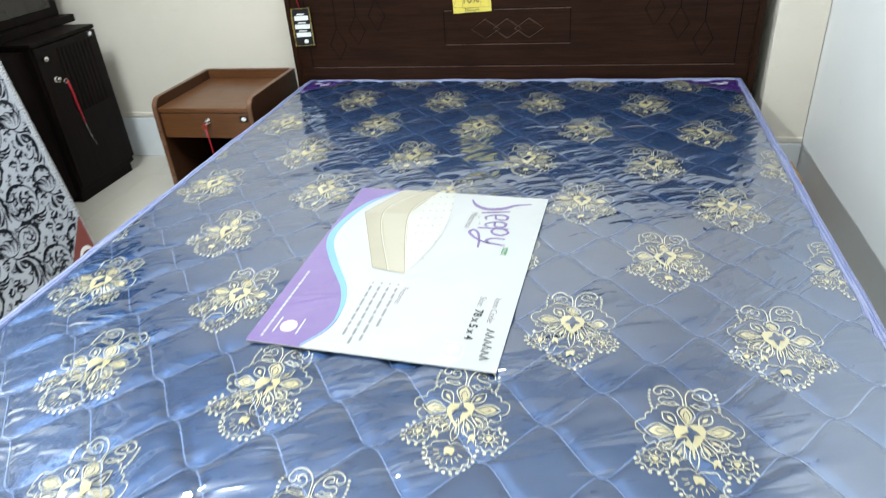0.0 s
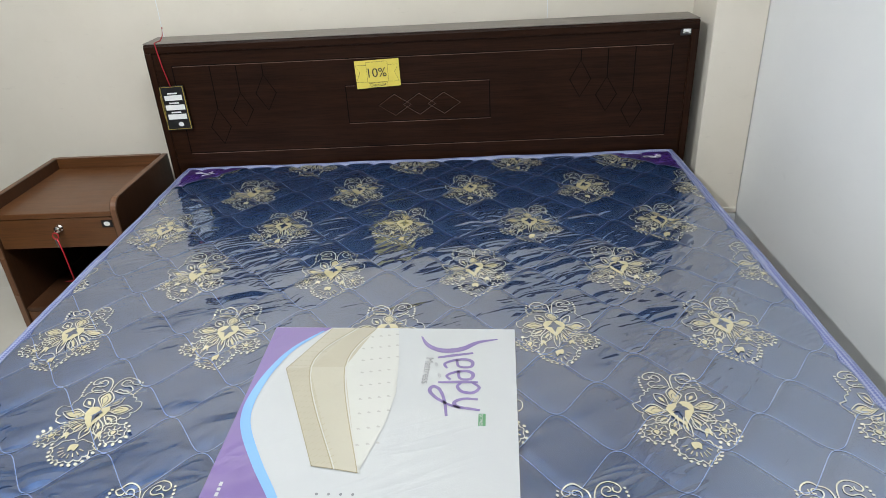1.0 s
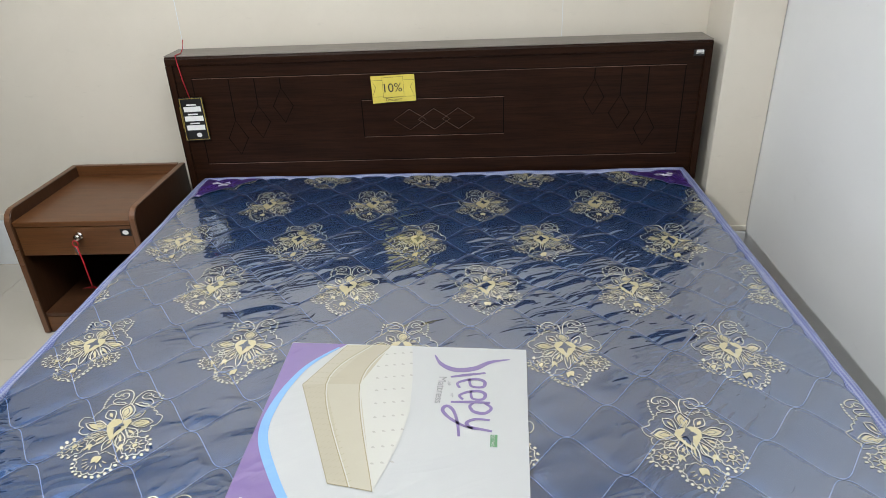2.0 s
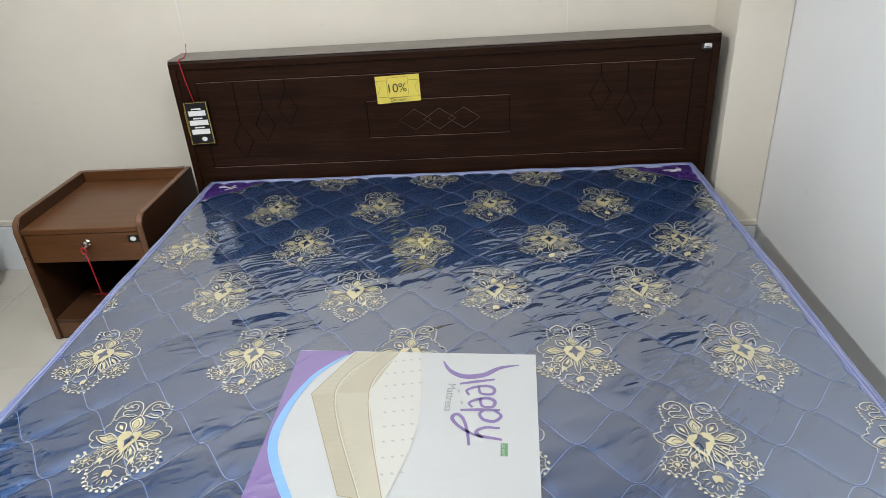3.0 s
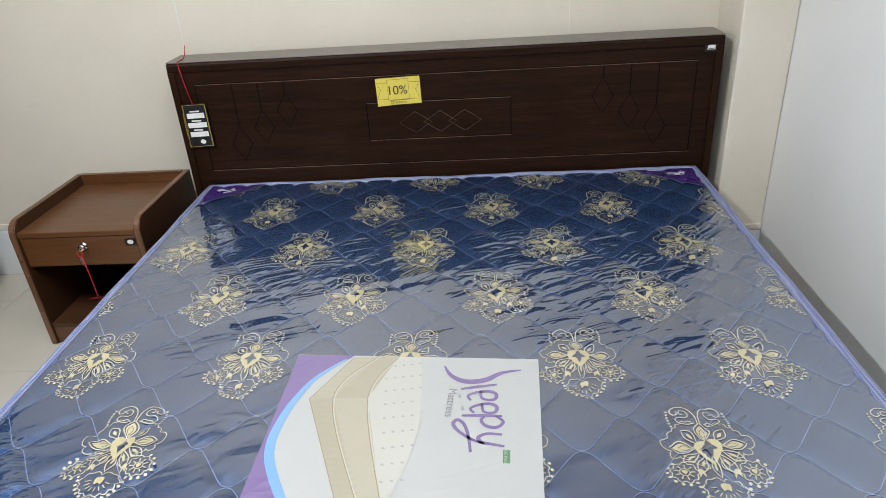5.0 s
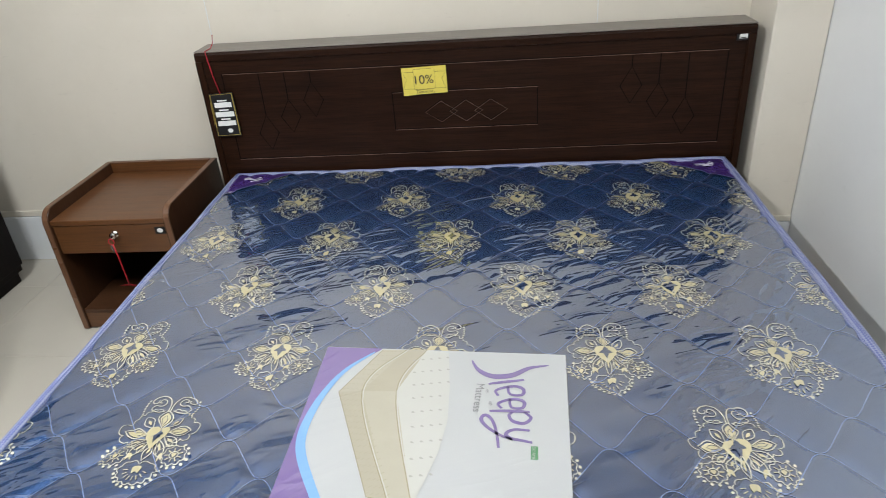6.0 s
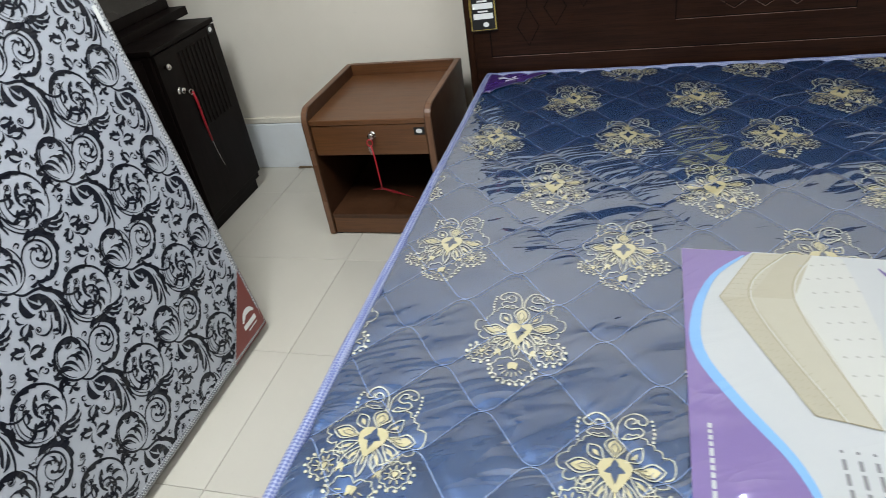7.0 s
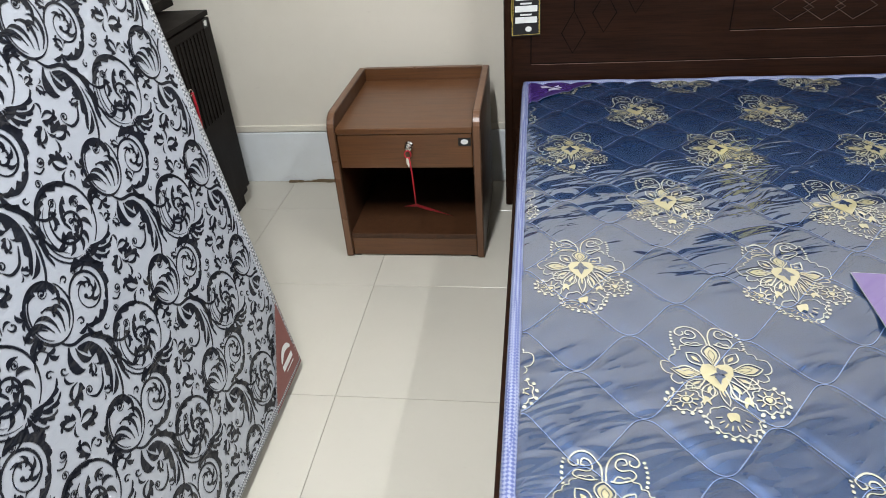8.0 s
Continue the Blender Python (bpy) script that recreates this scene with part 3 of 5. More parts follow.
def flower():
    """The printed motif. Materials: 0 gold, 1 cream line, 2 navy."""
    d = Drawing()
    lw = 0.0028
    # heart in the middle
    heart = [(0, -0.046), (0.012, -0.032), (0.026, -0.012), (0.029, 0.004), (0.022, 0.015), (0.009, 0.019), (0, 0.016),
             (-0.009, 0.019), (-0.022, 0.015), (-0.029, 0.004), (-0.026, -0.012), (-0.012, -0.032)]
    d.fill(heart, 0, 3)
    for a in (90, 200, 340):
        d.fill(petal(0, -0.002, a, 0.019, 0.013), 2, 4)
    d.fill(petal(0, 0.002, 270, 0.032, 0.013), 2, 4)
    # ring of petals
    for a, l, w in ((90, 0.047, 0.034), (132, 0.042, 0.024), (48, 0.042, 0.024), (176, 0.056, 0.028), (4, 0.056, 0.028),
                    (213, 0.050, 0.022), (327, 0.050, 0.022), (243, 0.060, 0.021), (297, 0.060, 0.021), (270, 0.060, 0.015)):
        ca, sa = math.cos(radians(a)), math.sin(radians(a))
        ox, oy = 0.026 * ca, 0.019 * sa - 0.003
        full = a in (90, 130, 50, 176, 4)
        outline = petal(ox, oy, a, l, w, 8, 1.3)
        d.ribbon(outline, lw * 0.9, 1, True, 2)
        if full:
            d.fill(petal(ox + 0.004 * ca, oy + 0.004 * sa, a, l * 0.8, w * 0.70, 8, 1.3), 0, 1)
            d.ribbon(petal(ox + 0.009 * ca, oy + 0.009 * sa, a, l * 0.5, w * 0.36, 6, 1.2), 0.0013, 2, True, 3)
        else:
            d.fill(petal(ox + 0.012 * ca, oy + 0.012 * sa, a, l * 0.45, w * 0.32, 6, 1.2), 0, 1)
    for s in (-1, 1):
        def mir(pts):
            return [(s * x, y) for x, y in pts]
        # scalloped wing round the upper petals, then the pointed side
        d.ribbon(mir(scallops([(0.014, 0.062), (0.030, 0.066), (0.044, 0.061), (0.055, 0.050), (0.066, 0.040), (0.078, 0.026), (0.098, 0.005)], 0.34)), lw * 0.8, 1, False, 1)
        d.ribbon(mir(scallops([(0.098, 0.005), (0.080, -0.010), (0.084, -0.024), (0.064, -0.022), (0.060, -0.032), (0.046, -0.030)], 0.22)), lw * 0.8, 1, False, 1)
        d.ribbon(mir([(0.058, -0.018), (0.05, -0.030), (0.044, -0.042), (0.030, -0.052)]), lw * 0.7, 1, False, 1)
        # upper scrolls
        d.ribbon(mir(smooth_line([(0.003, 0.060), (0.004, 0.084), (0.014, 0.104), (0.032, 0.112), (0.049, 0.107), (0.056, 0.096), (0.050, 0.088), (0.041, 0.091), (0.041, 0.099)], 5)), lw, 1, False, 1)
        d.ribbon(mir(smooth_line([(0.010, 0.064), (0.024, 0.060), (0.042, 0.064), (0.049, 0.073), (0.042, 0.081), (0.027, 0.079), (0.018, 0.086), (0.022, 0.098), (0.033, 0.100), (0.036, 0.092), (0.029, 0.089)], 5)), lw * 0.9, 1, False, 2)
        for i in range(6):
            d.fill(arc(s * (0.0635 + 0.003 * math.sin(i * 0.6)), 0.097 - 0.0085 * i, 0.0032, 0, 360, 7, 0.0028), 1, 1)
        # side rosettes
        rx, ry = 0.070, -0.068
        ring = [(rx + 0.025 * math.cos(radians(a)), ry + 0.022 * math.sin(radians(a))) for a in range(0, 361, 40)]
        d.ribbon(mir(scallops(ring, -0.38)), lw * 0.8, 1, False, 1)
        d.ribbon(mir(arc(rx, ry, 0.0105, 0, 360, 10, 0.009)), lw * 0.8, 1, False, 2)
        d.fill(mir(petal(rx, ry + 0.006, 270, 0.013, 0.012)), 0, 3)
        for a in range(20, 380, 40):
            d.ribbon(mir([(rx + q * math.cos(radians(a)), ry + 0.9 * q * math.sin(radians(a))) for q in (0.012, 0.021)]), 0.0026, 0, False, 2)
        for i in range(8):
            a = 60 - 26 * i
            d.fill(arc(s * (rx + 0.034 * math.cos(radians(a))), ry + 0.031 * math.sin(radians(a)), 0.0040, 0, 360, 7, 0.0034), 1, 1)
    # outer ring of slim petals behind the flower, and leaflets between rosettes and shell
    for a in (222, 252, 288, 318):
        ca, sa = math.cos(radians(a)), math.sin(radians(a))
        d.ribbon(petal(0.046 * ca, 0.036 * sa - 0.003, a, 0.026, 0.013, 6, 1.2), lw * 0.7, 1, True, 1)
    for s in (-1, 1):
        for a in (250, 285):
            d.fill(petal(s * 0.036, -0.060, 270 + s * (a - 268), 0.022, 0.008, 5), 0, 1)
    # shell at the foot
    cy = -0.104
    shell = [(0.040 * math.cos(radians(a)), cy + 0.036 * math.sin(radians(a))) for a in range(170, 371, 25)]
    d.ribbon(scallops(shell, -0.36), lw * 0.8, 1, False, 1)
    d.ribbon(scallops([(-0.037, cy + 0.006), (-0.022, cy + 0.018), (0, cy + 0.012), (0.022, cy + 0.018), (0.037, cy + 0.006)], 0.3), lw * 0.8, 1, False, 1)
    d.fill(petal(0, cy + 0.008, 250, 0.021, 0.016), 0, 2).fill(petal(0, cy + 0.008, 290, 0.021, 0.016), 0, 2)
    for a in range(185, 361, 22):
        d.ribbon([(q * math.cos(radians(a)), cy + q * math.sin(radians(a))) for q in (0.019, 0.030)], 0.0022, 0, False, 2)
    for i in range(13):
        a = 180 + 15 * i
        d.fill(arc(0.049 * math.cos(radians(a)), cy + 0.046 * math.sin(radians(a)), 0.0040, 0, 360, 7, 0.0034), 1, 1)
    return d


def lie(x, y):
    """Places a point of the poster, which lies a little turned on the mattress."""
    return (-0.789 + 1.002 * (x + 0.73) + 0.0198 * (y - 1.675), 1.652 - 0.0439 * (x + 0.73) + 1.0757 * (y - 1.675))


POSTER = [lie(-0.73, 1.675), lie(-0.16, 1.662), lie(-0.187, 0.957), lie(-0.728, 0.966)]
motif = flower()
for row in range(-3, 6):
    row_y = 1.340 + 0.2910 * row
    for col in range(-5, 3):
        cx = (0.082 if row % 2 == 0 else 0.266) + 0.3915 * col
        cy = row_y - SKEW * (cx + 0.45)
        if not (MX0 - 0.1 < cx < MX1 + 0.1) or (-0.66 < cx < -0.36 and 0.98 < cy < 1.50):
            continue
        jx, jy, tilt = cx + random.uniform(-0.005, 0.005), cy + random.uniform(-0.005, 0.005), radians(random.uniform(-2.5, 2.5))

        def lay(x, y):
            x, y = 0.89 * x, 0.98 * y + 0.008
            px = jx + x * math.cos(tilt) - y * math.sin(tilt)
            py = jy + x * math.sin(tilt) + y * math.cos(tilt)
            return on_mattress(px, py)
        mesh = motif.mesh("printed_flower", lay, inside(0.014), 0.0003)
        if mesh:
            mesh.transform(Matrix.Translation((0, 0, 0.0005)))
            finish("printed_flower", mesh, [M_GOLD, M_CREAM, M_NAVY], mattress)

# purple corner patches with a pale mark
for s, cx in ((1, MX0), (-1, MX1)):
    tri = Drawing()
    steps = 14
    for i in range(steps):
        for j in range(steps - i):
            def q(a, b):
                return (cx + s * (0.003 + 0.265 * a / steps), MY1 - 0.003 - 0.215 * b / steps)
            tri.fill([q(i, j), q(i + 1, j), q(i, j + 1)], 0)
            if i + j < steps - 1:
                tri.fill([q(i + 1, j), q(i + 1, j + 1), q(i, j + 1)], 0)
    mesh = tri.mesh("corner_patch", lambda x, y: (np.stack([x, y, np.maximum(relief(x, y), MZ - 0.03) + 0.0032], 1), np.array([[0, 0, 1.0]])))
    patch = finish("corner_patch", mesh, M_PURPLE, mattress, "purple satin corner patch with a white mark")
    mx, my = cx + s * 0.088, MY1 - 0.064
    mark = Drawing().ribbon([(mx - 0.035, my - 0.006), (mx - 0.015, my + 0.003), (mx + 0.01, my - 0.003), (mx + 0.034, my + 0.006)], lambda t: 0.020 - 0.009 * t, 0)
    mark.ribbon([(mx - 0.028, my + 0.012), (mx + 0.0, my + 0.006), (mx + 0.026, my + 0.017)], 0.007, 0)
    mark.ribbon([(mx - 0.01, my - 0.016), (mx + 0.030, my - 0.012)], 0.007, 0)
    finish("patch_mark", mark.mesh("patch_mark", lambda x, y: (np.stack([x, y, relief(x, y) + 0.0042], 1), np.array([[0, 0, 1.0]]))), M_PLOGO, patch)
    edge = Drawing().ribbon([(cx + s * (0.006 + 0.259 * i / 20), MY1 - 0.216 + 0.213 * i / 20) for i in range(21)], 0.004, 0)
    finish("patch_seam", edge.mesh("patch_seam", lambda x, y: (np.stack([x, y, np.maximum(relief(x, y), MZ - 0.03) + 0.0044], 1), np.array([[0, 0, 1.0]]))), M_THREAD, patch)

# ---- the poster on the mattress ----
poster = thing("poster", (-0.52, 1.26, MZ + 0.004), "white printed card poster with a purple wave, lying on the mattress", "poster")
PZ = MZ + 0.0058
bm = bmesh.new()
lo = [bm.verts.new((x, y, PZ - 0.0025)) for x, y in POSTER]
hi = [bm.verts.new((x, y, PZ)) for x, y in POSTER]
bm.faces.new(lo), bm.faces.new(hi)
for i in range(4):
    bm.faces.new((lo[i], lo[(i + 1) % 4], hi[(i + 1) % 4], hi[i]))
card = part("card", bm, M_PAPER, poster)


def print_on(name, d, material, label="", level=1):
    d.points = [lie(x, y) for x, y in d.points]
    return finish(name, d.mesh(name, flat_on(2, PZ + 0.0004 * level)), material, card, label)


WAVE = smooth_line([(-0.592, 1.6715), (-0.660, 1.597), (-0.692, 1.525), (-0.706, 1.46), (-0.708, 1.40), (-0.692, 1.345), (-0.645, 1.265), (-0.585, 1.175), (-0.560, 1.10), (-0.563, 1.03), (-0.603, 0.9645)])
purple = Drawing()
for (ax, ay), (bx, by) in zip(WAVE, WAVE[1:]):
    k = len(purple.points)
    purple.points += [(-0.7295, ay + 0.002), (ax, ay), (bx, by), (-0.7295, by + 0.002)]
    purple.lifts += [0] * 4
    purple.faces.append((k, k + 1, k + 2, k + 3))
    purple.slots.append(0)
print_on("purple_band", purple, M_PPURPLE, "purple printed band")
print_on("blue_wave", Drawing().ribbon([(x - 0.004, y) for x, y in WAVE[2:-1]], lambda t: 0.004 + 0.016 * math.sin(math.pi * min(t * 1.15, 1)) ** 0.7, 0), M_PBLUE, "light blue printed wave", 2)
A, B, B2, C = (-0.665, 1.524), (-0.590, 1.667), (-0.533, 1.668), (-0.484, 1.668)
D_, D2, F, F2, E_ = (-0.613, 1.528), (-0.536, 1.530), (-0.548, 1.262), (-0.508, 1.256), (-0.462, 1.248)
print_on("picture_end", Drawing().fill([A, B, B2, D_], 0), M_PBEIGE2, "printed picture of a beige mattress", 3)
print_on("picture_end_panel", Drawing().fill([D_, B2, C, D2], 0), M_PBEIGE, "", 3)
print_on("picture_side", Drawing().fill([A, D_, F2, F], 0), M_PBEIGE, "", 3)
print_on("picture_side_panel", Drawing().fill([D_, D2, E_, F2], 0), M_PBEIGE3, "", 3)
print_on("picture_top", Drawing().fill([D2, C, (-0.431, 1.660), (-0.419, 1.547), (-0.415, 1.450), (-0.426, 1.369), (-0.445, 1.300), E_], 0), M_PIVORY, "", 3)
seams = Drawing()
for pts in ([A, F], [F, F2, E_]):
    seams.ribbon(pts, 0.0016, 0)
for a, b, c in ((A, A, B), (F2, D_, B2), (E_, D2, C)):
    seams.ribbon(smooth_line([a, b, c], 8) if a != b else [a, c], 0.0018, 0)
print_on("picture_seams", seams, M_PSEAM, "", 4)
piping = Drawing()
for a, b, c in ((F2, D_, B2), (E_, D2, C)):
    piping.ribbon([(x + 0.0032, y - 0.0012) for x, y in smooth_line([a, b, c], 8)], 0.0022, 0)
print_on("picture_piping", piping, M_PIVORY, "", 4)
# embossed weave of the pictured border: rows of short slanted dashes
weave = Drawing()
for i in range(17):
    for j in range(5):
        f, g = (i + 0.5) / 17, (j + 0.5) / 5
        x = A[0] + (D_[0] - A[0]) * g + (F[0] - A[0]) * f * 0.98
        y = A[1] + (F[1] - A[1]) * f
        weave.ribbon([(x - 0.0035, y - 0.003), (x + 0.0030, y + 0.002)], 0.0015, 0)
        if i < 9:
            f = (i + 0.5) / 9
            x, y = A[0] + (D_[0] - A[0]) * g + (B[0] - A[0]) * f, A[1] + (B[1] - A[1]) * f
            weave.ribbon([(x - 0.0035, y + 0.002), (x + 0.0035, y + 0.001)], 0.0015, 0)
tagged(print_on("picture_weave", weave, M_PSEAM2, "", 4), kind="stuff")
tufts = Drawing()
for i in range(9):
    for j in range(5):
        x, y = -0.508 + 0.019 * j + 0.0045 * i, 1.632 - 0.040 * i + 0.007 * j - 0.004 * j
        if x < -0.420 - 0.0035 * max(i - 6, 0) ** 2 and y > 1.30:
            tufts.fill(petal(x - 0.004, y, -18, 0.009, 0.005), 0)
tagged(print_on("picture_tufts", tufts, M_PIVORY2, "", 4), kind="stuff")
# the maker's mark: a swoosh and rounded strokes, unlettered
logo = Drawing()
logo.ribbon(smooth_line([(-0.375, 1.636), (-0.358, 1.604), (-0.325, 1.585), (-0.282, 1.590), (-0.244, 1.614), (-0.200, 1.624)]), lambda t: 0.0025 + 0.0125 * math.sin(math.pi * t), 0)
pen = lambda t: 0.0085 - 0.0030 * abs(2 * t - 1)
for stroke in (
    [(-0.334, 1.561), (-0.300, 1.568), (-0.256, 1.576)],
    [(-0.292, 1.556), (-0.287, 1.532), (-0.262, 1.530), (-0.258, 1.546), (-0.274, 1.555), (-0.300, 1.551), (-0.318, 1.540), (-0.312, 1.526)],
    [(-0.288, 1.518), (-0.284, 1.494), (-0.262, 1.492), (-0.257, 1.508), (-0.272, 1.517), (-0.296, 1.513), (-0.312, 1.502), (-0.304, 1.490)],
    [(-0.330, 1.482), (-0.285, 1.483), (-0.246, 1.482)],
    [(-0.258, 1.481), (-0.244, 1.466), (-0.258, 1.451), (-0.280, 1.455), (-0.289, 1.470), (-0.282, 1.480)],
    [(-0.247, 1.432), (-0.276, 1.434), (-0.294, 1.424), (-0.288, 1.412), (-0.262, 1.406), (-0.243, 1.402)],
    [(-0.282, 1.408), (-0.306, 1.418), (-0.333, 1.438), (-0.346, 1.458), (-0.338, 1.470), (-0.324, 1.458), (-0.314, 1.426), (-0.309, 1.386)],
):
    logo.ribbon(smooth_line(stroke, 7), pen, 0)
print_on("maker_mark", logo, M_PINK, "purple swoosh mark", 2)
rays = Drawing()
for i in range(5):
    for bx, by in ((-0.330, 1.540), (-0.322, 1.504)):
        a = radians(150 + 20 * i)
        rays.ribbon([(bx + q * math.cos(a), by + q * math.sin(a)) for q in (0.004, 0.010)], 0.001, 0)
tagged(print_on("mark_rays", rays, M_PGREY, "", 2), kind="stuff")


def down_the_page(x, y):
    """Lettering that runs towards the foot of the bed."""
    return pose(*lie(x, y), PZ + 0.001, 0, 0, -94)


lettering("Mattress", 0.026, down_the_page(-0.360, 1.562), "lettering", M_PGREY, card)
print_on("quality_sticker", Drawing().fill([(-0.246, 1.393), (-0.232, 1.393), (-0.233, 1.361), (-0.247, 1.361)], 0), M_GREENINK, "green passed sticker", 2)
lettering("QC PASS", 0.0085, pose(*lie(-0.243, 1.392), PZ + 0.0013, 0, 0, -94), "sticker_lettering", M_PAPER, card)
lettering("Features:", 0.019, down_the_page(-0.447, 1.196), "lettering", M_PGREY, card)
bars = Drawing()
for i in range(4):
    x = -0.466 - 0.021 * i
    bars.fill(arc(x + 0.004, 1.203, 0.0028, 0, 360, 8), 0)
    y = 1.19
    while y > 1.19 - (0.13, 0.19, 0.205, 0.15)[i]:
        step = random.uniform(0.012, 0.03)
        bars.ribbon([(x + 0.004, y), (x + 0.0035, y - step)], 0.0058, 0)
        y -= step + 0.006
tagged(print_on("small_print", bars, M_PGREY, "grey lines of small print", 2), kind="stuff")
lettering("Item Code:", 0.021, down_the_page(-0.228, 1.187), "lettering", M_PGREY, card)
lettering("Size:", 0.021, down_the_page(-0.262, 1.187), "lettering", M_PGREY, card)
lettering("78 x 5 x 4", 0.026, down_the_page(-0.264, 1.141), "handwriting", M_INK, card, "black felt-pen figures", 0.0006)
hand = Drawing()
for i in range(6):
    y = 1.078 - 0.016 * i
    hand.ribbon([(-0.228, y), (-0.211 + 0.003 * (i % 2), y - 0.006), (-0.226, y - 0.011)], 0.004, 0)
print_on("handwritten_bars", hand, M_INK, "black felt-pen strokes", 2)
print_on("stamp_frame", Drawing().ribbon([(-0.305, 1.03), (-0.262, 1.028), (-0.263, 0.985), (-0.306, 0.987)], 0.0025, 0, True).fill(arc(-0.284, 1.008, 0.012, 0, 360, 10), 0), M_PSEAL, "pale stamped square", 2)
print_on("seal", Drawing().fill(arc(-0.655, 1.023, 0.019, 0, 360, 20), 0), M_PSEAL, "round pinkish seal", 3)
side = Drawing()
y = 1.225
while y > 0.985:
    step = random.uniform(0.006, 0.014)
    side.ribbon([(-0.700, y), (-0.7005, y - step)], 0.0062, 0)
    y -= step + 0.0035
for x in (-0.682, -0.628):
    side.ribbon([(x, 1.05), (x, 1.0)], 0.004, 0)
tagged(print_on("white_side_print", side, M_PAPER, "white line of small print", 3), kind="stuff")

# ---- tags on the headboard ----
tag = thing("price_tag", (-1.432, HB_Y - 0.004, 0.65), "black and gold price tag on a red cord", "price tag")
TY = HB_Y - 0.0105
tag_card = part("tag_card", prism([(-1.474, 0.831), (-1.380, 0.834), (-1.379, 0.663), (-1.477, 0.660)], 1, TY - 0.0016, TY), M_BLACK, tag, "glossy black card")


def print_tag(name, d, material, level=1, label=""):
    d.points = [(x + 0.005, z + 0.008) for x, z in d.points]
    return finish(name, d.mesh(name, flat_on(1, TY - 0.0016 - 0.0004 * level, -1.0)), material, tag_card, label)


M_GOLDTRIM = plain("gold_foil", (0.62, 0.47, 0.12), 0.3, 0.7)
print_tag("gold_border", Drawing().ribbon([(-1.4755, 0.819), (-1.389, 0.822), (-1.388, 0.659), (-1.478, 0.656)], 0.004, 0, True).fill([(-1.481, 0.79), (-1.473, 0.78), (-1.473, 0.72), (-1.482, 0.70)], 0), M_GOLDTRIM)
for name, z, w in (("white_field", 0.779, 0.034), ("white_field", 0.742, 0.037), ("white_field", 0.706, 0.036)):
    print_tag(name, Drawing().fill([(-1.432 - w, z + 0.009), (-1.432 + w, z + 0.011), (-1.432 + w, z - 0.009), (-1.432 - w, z - 0.011)], 0), M_WHITE)
    print_tag("field_caption", Drawing().ribbon([(-1.452, z + 0.0165), (-1.414, z + 0.0172)], 0.0055, 0), M_WHITE)
print_tag("round_mark", Drawing().fill(arc(-1.424, 0.676, 0.011, 0, 360, 10, 0.009), 0), M_WHITE)
part("cord", tube([(-1.452, HB_Y + 0.05, HB_Z + 0.0062), (-1.453, HB_Y - 0.004, HB_Z + 0.0062), (-1.449, HB_Y - 0.0095, 0.965), (-1.441, HB_Y - 0.011, 0.90), (-1.428, TY - 0.0015, 0.830)], 0.0021, 6), M_RED, tag, "red cord", True)
part("cord_end", tube([(-1.452, HB_Y + 0.05, HB_Z + 0.0062), (-1.449, HB_Y + 0.07, HB_Z + 0.02), (-1.447, HB_Y + 0.08, HB_Z + 0.05)], 0.0018, 6), M_RED, tag, "", True)

discount = thing("discount_card", (-0.62, HB_Y - 0.002, 0.78), "bright yellow discount card taped to the headboard", "sign")
DY = HB_Y - 0.0035
dcard = part("card", prism([(-0.723, 0.8905), (-0.557, 0.8955), (-0.555, 0.795), (-0.7205, 0.787)], 1, DY - 0.0012, DY), M_YELLOW, discount, "yellow paper card")
for text, size, x, z, nm in (("10%", 0.047, -0.683, 0.829, "lettering"), ("Discount", 0.0165, -0.670, 0.795, "lettering")):
    lettering(text, size, pose(x, DY - 0.0022, z, 90, -2.2, 0), nm, M_INK, dcard)
lines = Drawing()
for pts in ([(-0.662, 0.878), (-0.583, 0.881), (-0.582, 0.806), (-0.661, 0.803)], [(-0.657, 0.801), (-0.587, 0.804), (-0.587, 0.786), (-0.657, 0.784)]):
    lines.ribbon(pts, 0.0013, 0, True)
for s, x in ((1, -0.662), (-1, -0.583)):
    lines.ribbon([(x, 0.868), (x - s * 0.041, 0.868), (x - s * 0.026, 0.841), (x - s * 0.041, 0.806), (x, 0.806)], 0.0013, 0)
lines.points = [(x - 0.0175, z + 0.0065) for x, z in lines.points]
finish("ribbon_outline", lines.mesh("ribbon_outline", flat_on(1, DY - 0.0018, -1.0)), M_INK, dcard)

# ---- the bedside table ----
NX0, NX1, NY0, NY1, NZ = -2.055, -1.562, 2.448, 2.941, 0.526
night = thing("bedside_table", (-1.808, 2.69, 0), "brown wood-grain bedside table with a drawer and an open shelf", "bedside table")


def side_outline(y0, y1, z0, z1, r):
    pts = [(y1, z0), (y1, z1)]
    pts += [(y0 + r - r * math.sin(radians(a)), z1 - r + r * math.cos(radians(a))) for a in range(0, 91, 15)]
    return pts + [(y0, z0)]


for x0, x1 in ((NX0, NX0 + 0.026), (NX1 - 0.026, NX1)):
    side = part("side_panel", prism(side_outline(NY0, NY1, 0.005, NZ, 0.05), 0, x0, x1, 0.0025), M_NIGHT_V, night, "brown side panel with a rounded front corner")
    band = Drawing()
    edge = bmesh.new()
    rim = side_outline(NY0 - 0.0012, NY1, 0.005, NZ + 0.0012, 0.05)[1:]
    a = [edge.verts.new((x0 + 0.0035, y, z)) for y, z in rim]
    b = [edge.verts.new((x1 - 0.0035, y, z)) for y, z in rim]
    for i in range(len(rim) - 1):
        edge.faces.new((a[i], a[i + 1], b[i + 1], b[i]))
    part("edge_band", edge, M_NIGHT_EDGE, side, "lighter edge banding")
